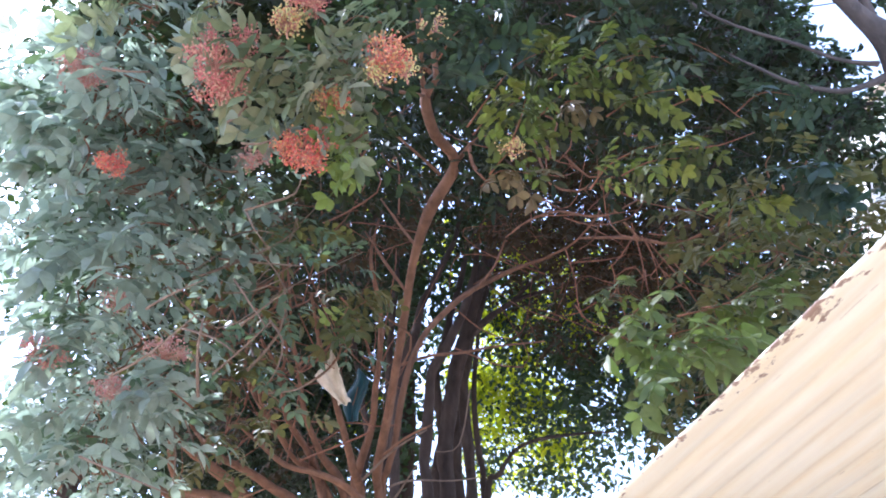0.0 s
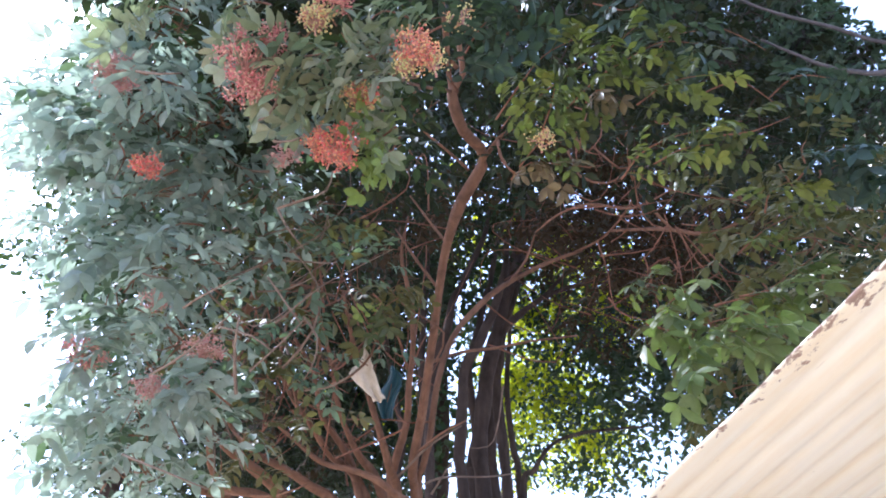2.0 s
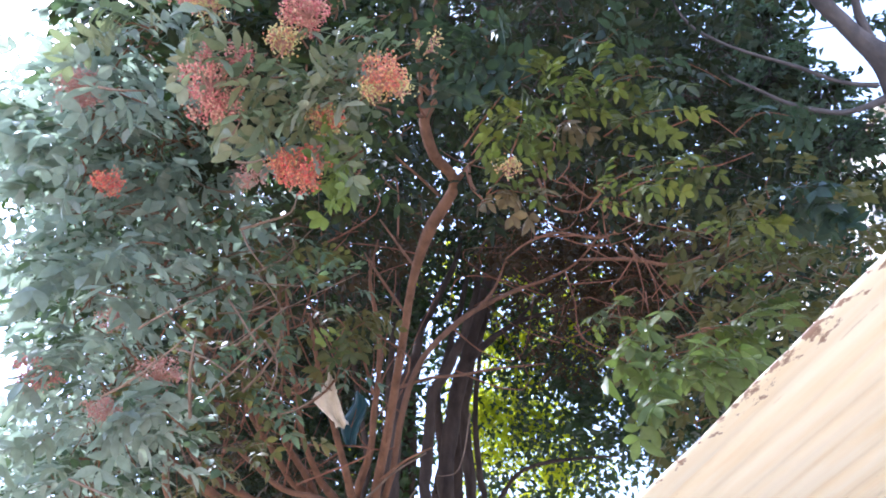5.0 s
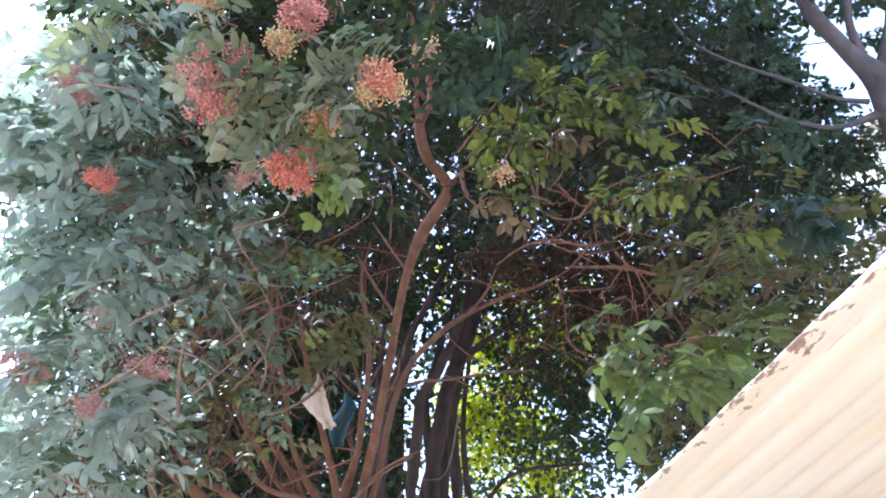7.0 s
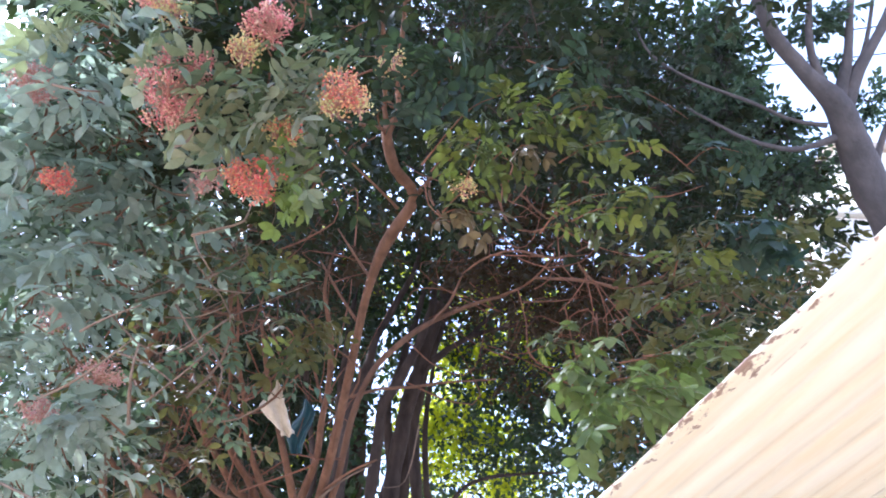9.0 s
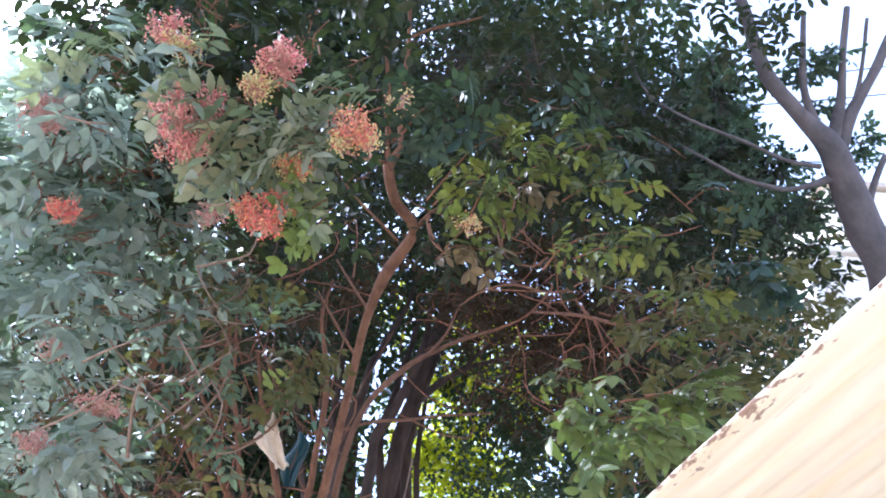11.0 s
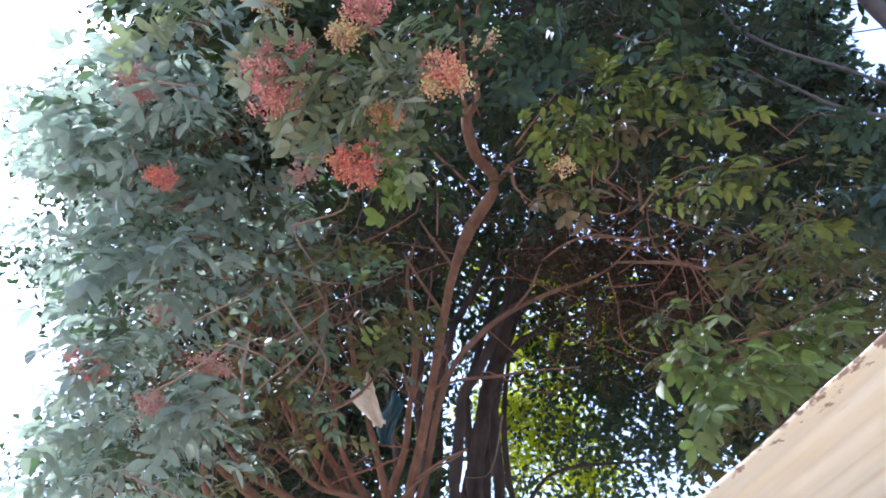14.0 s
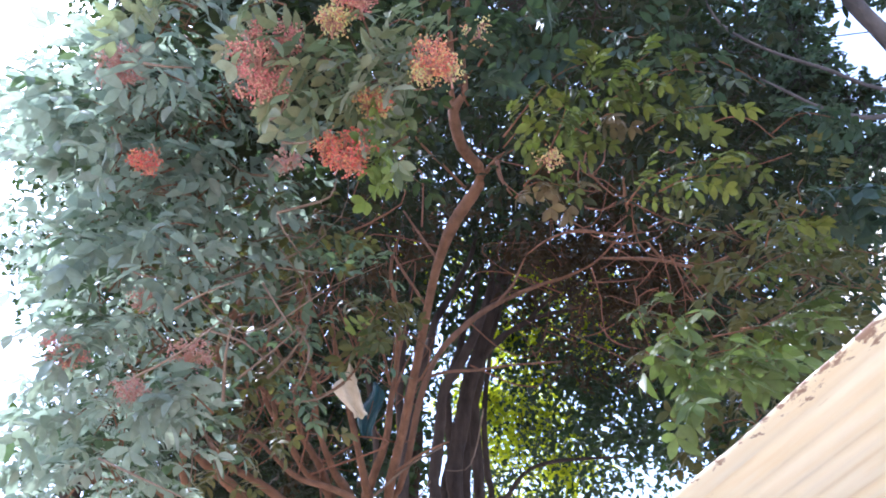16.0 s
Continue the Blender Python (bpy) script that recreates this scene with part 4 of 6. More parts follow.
for pts in (
    [(0.93, 3.28, 4.04, 0.0063), (0.94, 3.36, 3.85, 0.0055), (1.01, 3.40, 3.72, 0.0048), (1.13, 3.40, 3.70, 0.0040), (1.30, 3.41, 3.67, 0.0032), (1.49, 3.41, 3.72, 0.0024)],
    [(1.16, 3.47, 3.76, 0.0063), (1.28, 3.54, 3.52, 0.0048), (1.43, 3.68, 3.29, 0.0032)],
    [(1.20, 3.49, 3.73, 0.0063), (1.38, 3.55, 3.49, 0.0048), (1.51, 3.66, 3.32, 0.0032)],
    [(1.10, 3.43, 3.82, 0.0063), (1.15, 3.51, 3.57, 0.0048), (1.14, 3.59, 3.45, 0.0032)],
    [(1.28, 3.51, 3.69, 0.0063), (1.44, 3.55, 3.49, 0.0048), (1.58, 3.55, 3.47, 0.0032)],
    [(1.18, 3.48, 3.75, 0.0063), (1.22, 3.50, 3.57, 0.0048), (1.24, 3.59, 3.44, 0.0032)],
    [(1.12, 3.47, 3.77, 0.0063), (1.02, 3.48, 3.62, 0.0048), (0.95, 3.52, 3.56, 0.0032)],
    [(0.71, 3.43, 3.86, 0.0063), (0.87, 3.39, 3.78, 0.0052), (1.06, 3.33, 3.79, 0.0040), (1.15, 3.29, 3.88, 0.0028)],
    [(0.54, 3.43, 3.87, 0.0063), (0.73, 3.36, 3.83, 0.0052), (0.92, 3.33, 3.81, 0.0040), (1.12, 3.32, 3.84, 0.0028)],
    [(0.93, 3.30, 4.01, 0.0063), (1.12, 3.29, 3.89, 0.0052), (1.31, 3.29, 3.83, 0.0040), (1.52, 3.31, 3.81, 0.0028)],
    [(0.78, 3.73, 3.44, 0.0063), (0.84, 3.72, 3.33, 0.0052), (0.92, 3.71, 3.29, 0.0040), (1.00, 3.73, 3.29, 0.0028)],
    [(0.72, 3.54, 3.71, 0.0063), (0.77, 3.59, 3.52, 0.0052), (0.80, 3.68, 3.34, 0.0040), (0.97, 3.73, 3.29, 0.0028)],
    [(0.51, 2.64, 3.93, 0.0063), (0.56, 2.62, 3.86, 0.0054), (0.52, 2.69, 3.71, 0.0045), (0.62, 2.70, 3.67, 0.0035), (0.71, 2.76, 3.64, 0.0026)],
    [(0.52, 2.73, 3.81, 0.0063), (0.51, 2.75, 3.65, 0.0048), (0.62, 2.74, 3.64, 0.0032)],
    [(0.64, 2.68, 3.87, 0.0063), (0.62, 2.66, 3.75, 0.0048), (0.56, 2.70, 3.69, 0.0032)],
    [(0.85, 2.53, 3.72, 0.0063), (0.88, 2.47, 3.65, 0.0048), (0.92, 2.44, 3.68, 0.0032)],
    [(1.22, 2.71, 3.78, 0.0063), (1.33, 2.63, 3.73, 0.0048), (1.49, 2.58, 3.77, 0.0032)],
    [(1.18, 2.82, 4.14, 0.0063), (1.37, 2.71, 4.13, 0.0048), (1.56, 2.77, 4.02, 0.0032)],
    [(1.45, 2.93, 4.80, 0.0046), (1.56, 2.91, 4.69, 0.0035), (1.70, 2.95, 4.61, 0.0023)],
    [(0.16, 2.86, 4.00, 0.0063), (0.21, 2.75, 4.00, 0.0048), (0.27, 2.69, 4.07, 0.0032)],
    [(0.13, 2.83, 3.88, 0.0063), (0.15, 2.83, 3.75, 0.0052), (0.23, 2.85, 3.68, 0.0040), (0.27, 2.87, 3.68, 0.0028)],
):
    branch("twig", pts, BARK_TWIG, main_tree, sides=5, kink=1.2)
for pts in (
    [(-1.18, 2.37, 2.45, 0.0067), (-1.02, 2.27, 2.49, 0.0050), (-0.85, 2.20, 2.61, 0.0034)],
    [(-1.06, 2.26, 2.66, 0.0067), (-0.93, 2.16, 2.67, 0.0050), (-0.83, 2.14, 2.71, 0.0034)],
    [(-0.88, 2.44, 2.40, 0.0092), (-0.85, 2.27, 2.51, 0.0069), (-0.83, 2.21, 2.60, 0.0047)],
    [(-0.88, 2.55, 2.53, 0.0067), (-0.73, 2.43, 2.60, 0.0050), (-0.64, 2.38, 2.67, 0.0034)],
    [(-0.71, 2.61, 2.79, 0.0067), (-0.64, 2.60, 2.69, 0.0054), (-0.65, 2.62, 2.59, 0.0042), (-0.70, 2.68, 2.54, 0.0030)],
    [(-0.88, 3.42, 2.78, 0.0092), (-0.72, 3.34, 2.77, 0.0069), (-0.59, 3.30, 2.84, 0.0047)],
    [(-1.33, 2.60, 2.23, 0.0067), (-1.12, 2.57, 2.15, 0.0050), (-0.98, 2.61, 2.10, 0.0034)],
    [(-0.83, 2.45, 2.89, 0.0067), (-0.73, 2.44, 2.75, 0.0050), (-0.68, 2.47, 2.69, 0.0034)],
    [(-0.80, 2.54, 2.73, 0.0067), (-0.69, 2.44, 2.76, 0.0050), (-0.58, 2.40, 2.83, 0.0034)],
    [(-1.23, 3.30, 2.60, 0.0067), (-1.15, 3.29, 2.46, 0.0050), (-1.11, 3.34, 2.36, 0.0034)],
    [(-1.28, 3.31, 2.57, 0.0067), (-1.24, 3.30, 2.43, 0.0050), (-1.25, 3.36, 2.32, 0.0034)],
    [(-1.41, 2.44, 2.95, 0.0067), (-1.29, 2.40, 2.88, 0.0050), (-1.20, 2.41, 2.87, 0.0034)],
    [(-0.96, 2.38, 2.64, 0.0067), (-0.82, 2.33, 2.58, 0.0050), (-0.74, 2.37, 2.53, 0.0034)],
    [(-1.00, 2.84, 3.04, 0.0067), (-0.85, 2.77, 3.01, 0.0050), (-0.72, 2.75, 3.06, 0.0034)],
    [(-0.71, 1.73, 3.06, 0.0067), (-0.64, 1.66, 3.03, 0.0050), (-0.61, 1.63, 3.08, 0.0034)],
    [(-0.63, 1.71, 2.96, 0.0067), (-0.55, 1.65, 2.91, 0.0050), (-0.51, 1.64, 2.92, 0.0034)],
    [(-1.13, 1.68, 3.26, 0.0067), (-1.02, 1.63, 3.19, 0.0050), (-0.94, 1.63, 3.19, 0.0034)],
    [(-0.76, 2.23, 3.07, 0.0080), (-0.64, 2.17, 3.07, 0.0066), (-0.55, 2.13, 3.08, 0.0051), (-0.53, 2.11, 3.15, 0.0036)],
    [(-0.80, 2.37, 3.16, 0.0067), (-0.75, 2.34, 3.06, 0.0050), (-0.68, 2.39, 2.98, 0.0034)],
    [(-0.46, 6.16, 2.97, 0.0138), (-0.26, 6.06, 3.00, 0.0112), (0.08, 6.03, 2.99, 0.0087), (0.32, 6.03, 3.02, 0.0061)],
    [(0.24, 6.01, 3.78, 0.0103), (0.17, 6.15, 3.42, 0.0084), (0.09, 6.19, 3.29, 0.0065), (-0.09, 6.22, 3.29, 0.0046)],
    [(-0.57, 5.10, 2.77, 0.0138), (-0.33, 4.90, 2.93, 0.0104), (-0.11, 4.82, 3.04, 0.0070)],
    [(-0.37, 5.69, 2.78, 0.0138), (-0.28, 5.53, 2.87, 0.0104), (-0.19, 5.45, 2.98, 0.0070)],
):
    branch("twig", pts, BARK_PALE, main_tree, sides=5, kink=1.2)
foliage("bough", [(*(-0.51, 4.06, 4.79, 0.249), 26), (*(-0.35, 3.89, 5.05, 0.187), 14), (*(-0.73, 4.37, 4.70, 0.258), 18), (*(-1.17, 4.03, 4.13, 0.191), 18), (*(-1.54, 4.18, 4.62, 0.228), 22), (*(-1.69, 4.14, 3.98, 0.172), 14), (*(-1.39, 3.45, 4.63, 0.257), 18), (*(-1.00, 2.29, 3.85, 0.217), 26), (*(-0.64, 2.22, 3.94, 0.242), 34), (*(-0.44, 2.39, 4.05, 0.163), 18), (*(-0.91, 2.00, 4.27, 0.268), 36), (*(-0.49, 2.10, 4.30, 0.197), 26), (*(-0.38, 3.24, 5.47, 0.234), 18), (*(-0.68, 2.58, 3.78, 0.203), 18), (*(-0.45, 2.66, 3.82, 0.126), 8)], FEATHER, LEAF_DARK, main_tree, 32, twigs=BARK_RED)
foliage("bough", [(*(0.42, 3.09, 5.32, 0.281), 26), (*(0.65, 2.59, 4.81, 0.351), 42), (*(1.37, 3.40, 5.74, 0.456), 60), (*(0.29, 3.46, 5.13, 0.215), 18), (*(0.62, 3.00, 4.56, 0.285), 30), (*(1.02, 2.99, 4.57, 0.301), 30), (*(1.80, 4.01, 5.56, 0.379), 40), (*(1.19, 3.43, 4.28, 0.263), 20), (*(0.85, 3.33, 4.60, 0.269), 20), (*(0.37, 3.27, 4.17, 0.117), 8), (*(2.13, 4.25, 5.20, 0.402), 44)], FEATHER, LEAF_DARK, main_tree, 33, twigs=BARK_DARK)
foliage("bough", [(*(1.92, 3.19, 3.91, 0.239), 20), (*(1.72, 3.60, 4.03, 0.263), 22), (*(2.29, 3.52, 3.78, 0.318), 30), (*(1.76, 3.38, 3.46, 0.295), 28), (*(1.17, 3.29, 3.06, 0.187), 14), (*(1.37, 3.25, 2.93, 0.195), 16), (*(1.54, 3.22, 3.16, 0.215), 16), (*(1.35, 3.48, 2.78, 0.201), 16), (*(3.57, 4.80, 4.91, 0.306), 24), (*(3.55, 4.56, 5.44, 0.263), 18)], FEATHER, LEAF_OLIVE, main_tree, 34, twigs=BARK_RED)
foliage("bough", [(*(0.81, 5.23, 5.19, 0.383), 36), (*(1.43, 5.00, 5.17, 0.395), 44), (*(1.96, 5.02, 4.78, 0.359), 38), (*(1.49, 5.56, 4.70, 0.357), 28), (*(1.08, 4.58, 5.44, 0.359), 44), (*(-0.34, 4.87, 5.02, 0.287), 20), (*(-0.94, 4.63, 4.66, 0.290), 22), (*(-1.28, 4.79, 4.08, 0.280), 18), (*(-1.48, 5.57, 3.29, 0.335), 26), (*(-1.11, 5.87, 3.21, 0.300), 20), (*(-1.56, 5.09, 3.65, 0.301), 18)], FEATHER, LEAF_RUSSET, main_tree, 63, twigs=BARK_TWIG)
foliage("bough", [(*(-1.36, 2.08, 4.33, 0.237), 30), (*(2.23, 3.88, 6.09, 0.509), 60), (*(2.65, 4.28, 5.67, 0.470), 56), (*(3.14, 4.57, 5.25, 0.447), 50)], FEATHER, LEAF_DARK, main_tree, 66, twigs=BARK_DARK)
# Boughs added above the view to hold sky light off the crown below
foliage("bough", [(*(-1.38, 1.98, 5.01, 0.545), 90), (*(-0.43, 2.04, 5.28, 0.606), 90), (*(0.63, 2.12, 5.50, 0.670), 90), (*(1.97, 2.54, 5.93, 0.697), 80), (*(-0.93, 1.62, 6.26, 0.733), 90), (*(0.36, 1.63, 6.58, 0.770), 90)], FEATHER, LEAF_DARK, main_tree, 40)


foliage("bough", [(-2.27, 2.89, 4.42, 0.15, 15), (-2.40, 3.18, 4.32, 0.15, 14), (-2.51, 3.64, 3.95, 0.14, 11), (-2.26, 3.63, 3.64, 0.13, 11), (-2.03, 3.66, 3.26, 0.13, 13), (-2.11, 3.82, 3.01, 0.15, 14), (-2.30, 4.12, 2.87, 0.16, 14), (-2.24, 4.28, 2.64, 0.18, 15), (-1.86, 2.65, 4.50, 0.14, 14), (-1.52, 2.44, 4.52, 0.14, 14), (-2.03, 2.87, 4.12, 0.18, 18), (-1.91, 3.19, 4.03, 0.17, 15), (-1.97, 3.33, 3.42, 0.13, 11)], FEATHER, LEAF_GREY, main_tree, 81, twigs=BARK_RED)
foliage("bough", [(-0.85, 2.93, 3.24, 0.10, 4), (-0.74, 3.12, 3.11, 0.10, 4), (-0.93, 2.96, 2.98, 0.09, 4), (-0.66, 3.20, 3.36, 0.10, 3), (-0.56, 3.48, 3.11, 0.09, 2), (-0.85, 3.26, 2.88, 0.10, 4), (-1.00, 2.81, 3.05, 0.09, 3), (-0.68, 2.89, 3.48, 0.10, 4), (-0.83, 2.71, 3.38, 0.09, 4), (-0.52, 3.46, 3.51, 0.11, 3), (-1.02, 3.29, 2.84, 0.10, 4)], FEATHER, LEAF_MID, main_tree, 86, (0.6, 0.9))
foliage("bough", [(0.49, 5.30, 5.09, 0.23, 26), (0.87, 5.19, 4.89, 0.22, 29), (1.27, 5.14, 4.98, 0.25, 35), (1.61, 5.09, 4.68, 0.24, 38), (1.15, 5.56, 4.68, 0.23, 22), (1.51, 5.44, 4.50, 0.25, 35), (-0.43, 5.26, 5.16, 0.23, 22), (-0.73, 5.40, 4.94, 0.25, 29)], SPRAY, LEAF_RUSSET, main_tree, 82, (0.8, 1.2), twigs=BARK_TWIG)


def bud_material(name, colours):
    """Small buds, each of its own shade, with a matt dusty skin."""
    m, n, l, p = material(name)
    pick = n.new("ShaderNodeNewGeometry")
    r = ramp(n, [(i / (len(colours) - 1), c) for i, c in enumerate(colours)])
    l.new(pick.outputs["Random Per Island"], r.inputs["Fac"])
    l.new(r.outputs["Color"], p.inputs["Base Color"])
    p.inputs["Roughness"].default_value = 0.6
    p.inputs["Subsurface Weight"].default_value = 0.15
    p.inputs["Subsurface Radius"].default_value = (0.02, 0.01, 0.005)
    return m


BLOOM = bud_material("red_buds", [(0.5, 0.06, 0.06), (0.6, 0.1, 0.08), (0.6, 0.17, 0.1), (0.6, 0.32, 0.12)])
PINK = bud_material("dusty_pink_buds", [(0.46, 0.1, 0.11), (0.54, 0.16, 0.15), (0.56, 0.26, 0.18), (0.56, 0.4, 0.24)])
AMBER = bud_material("orange_buds", [(0.56, 0.1, 0.08), (0.6, 0.16, 0.09), (0.6, 0.27, 0.11), (0.56, 0.42, 0.15)])
UNRIPE = bud_material("unripe_buds", [(0.55, 0.22, 0.1), (0.54, 0.38, 0.13), (0.48, 0.44, 0.16), (0.38, 0.4, 0.14)])
FADED = bud_material("withered_buds", [(0.36, 0.14, 0.13), (0.42, 0.22, 0.17), (0.4, 0.28, 0.2)])
STALK = plain_material("pinkish_stalk", [(0.3, (0.3, 0.12, 0.09)), (0.7, (0.42, 0.22, 0.15))], 40, 0.7, 0.1)


def round_bud():
    """A small round bud of twenty faces."""
    bm = bmesh.new()
    bmesh.ops.create_icosphere(bm, subdivisions=1, radius=1)
    v = np.array([p.co[:] for p in bm.verts])
    t = np.array([[p.index for p in q.verts] for q in bm.faces])
    bm.free()
    return v, t


BUD_V, BUD_T = round_bud()


def flower_head(at, width, height, buds, mat, seed, label=""):
    """A loose branching head: side stalks that end in clusters of round buds, open between them."""
    rng = random.Random(seed)
    at = Vector(at)
    root = at - Vector((rng.gauss(0, 0.1) * width, -0.3 * width, height * 0.5))
    sv, st, sb, bv, bt, bb = [], [], 0, [], [], 0

    def stalk(points):
        nonlocal sb
        v, t = tube(spline(points, 0.04), 4)
        sv.append(v)
        st.append(t + sb)
        sb += len(v)
    stalk([(*root, 0.004), (*root.lerp(at, 0.6), 0.003), (*(at + Vector((0, 0, height * 0.35))), 0.0015)])
    sprigs = max(9, buds // 5)
    for i in range(sprigs):
        d = Vector((rng.gauss(0, 1), rng.gauss(0, 1), rng.gauss(0.15, 1))).normalized()
        r = rng.uniform(0.35, 1.0) ** 0.5 * rng.uniform(0.8, 1.15)
        end = at + Vector((d.x * width / 2 * r, d.y * width / 2 * r, d.z * height / 2 * r))
        start = root.lerp(at, rng.uniform(0.3, 1.0))
        mid = start.lerp(end, 0.55) + Vector((0, 0, -0.06 * height))
        stalk([(*start, 0.002), (*mid, 0.0015), (*end, 0.001)])
        for _ in range(rng.randint(13, 19)):
            tip = end + Vector([rng.gauss(0, 0.013) for _ in range(3)])
            bv.append(BUD_V * rng.uniform(0.0026, 0.0042) + np.array(tip))
            bt.append(BUD_T + bb)
            bb += len(BUD_V)
            if rng.random() < 0.3:
                stalk([(*mid.lerp(end, 0.7), 0.0014), (*tip.lerp(end, 0.5), 0.0012), (*tip, 0.001)])
    ob = big_mesh("flower_head", np.vstack(sv), np.vstack(st), STALK, main_tree, label)
    big_mesh("bud_mass", np.vstack(bv), np.vstack(bt), mat, ob, kind="stuff")


for k, (u, w, h, n, mat, label) in enumerate((
    ((-0.72, 1.59, 3.19), 0.220, 0.249, 330, PINK, "large dusty pink-red flower head"),
    ((-0.64, 1.58, 3.29), 0.098, 0.098, 90, PINK, "small dusty pink-red flower head"),
    ((-0.67, 1.62, 3.10), 0.095, 0.066, 70, PINK, "dusty red lower buds of a head"),
    ((-0.44, 1.77, 2.99), 0.144, 0.137, 260, BLOOM, "bright red flower head"),
    ((-0.51, 1.76, 2.99), 0.068, 0.097, 60, AMBER, "orange and yellow buds beside a red head"),
    ((-0.18, 1.61, 3.24), 0.148, 0.148, 230, AMBER, "orange-red flower head with yellow buds"),
    ((-0.12, 1.62, 3.19), 0.074, 0.087, 45, UNRIPE, "yellow-green buds beside an orange head"),
    ((-0.21, 1.62, 3.17), 0.077, 0.048, 30, UNRIPE, "yellow-green buds below an orange head"),
    ((-0.37, 1.69, 3.12), 0.117, 0.055, 110, UNRIPE, "small orange and yellow flower head"),
    ((-0.35, 1.68, 3.13), 0.059, 0.035, 40, BLOOM, "small red flower head"),
    ((-0.41, 1.47, 3.37), 0.153, 0.105, 220, PINK, "red flower head with dusty buds"),
    ((-0.49, 1.52, 3.30), 0.092, 0.099, 130, UNRIPE, "yellow-green and orange unopened flower head"),
    ((-0.82, 1.50, 3.51), 0.139, 0.090, 120, PINK, "dusty pink-red flower head"),
    ((-0.76, 1.51, 3.46), 0.119, 0.069, 90, UNRIPE, "pale green unopened flower head"),
    ((-1.34, 1.89, 3.46), 0.190, 0.123, 170, FADED, "faded pink flower head"),
    ((-1.28, 2.15, 3.23), 0.104, 0.088, 120, BLOOM, "small red flower head"),
    ((-1.09, 2.58, 2.64), 0.188, 0.071, 110, FADED, "dull withered flower head"),
    ((-1.34, 2.71, 2.53), 0.143, 0.096, 110, FADED, "dull red withered flower head"),
    ((-1.72, 2.81, 2.73), 0.178, 0.127, 140, PINK, "dusty pink-red flower head"),
    ((-1.31, 2.52, 2.83), 0.096, 0.084, 60, FADED, "withered brownish flower head"),
    ((-0.03, 1.73, 3.53), 0.118, 0.097, 26, UNRIPE, "sparse yellow-green unopened flower head"),
    ((0.27, 2.16, 3.32), 0.094, 0.094, 20, UNRIPE, "sparse yellow-green unopened flower head"),
    ((-0.73, 2.14, 3.25), 0.116, 0.051, 50, FADED, "dull red withered flower head"),
)):
    flower_head(u, w, h, n, mat, 300 + k, label)

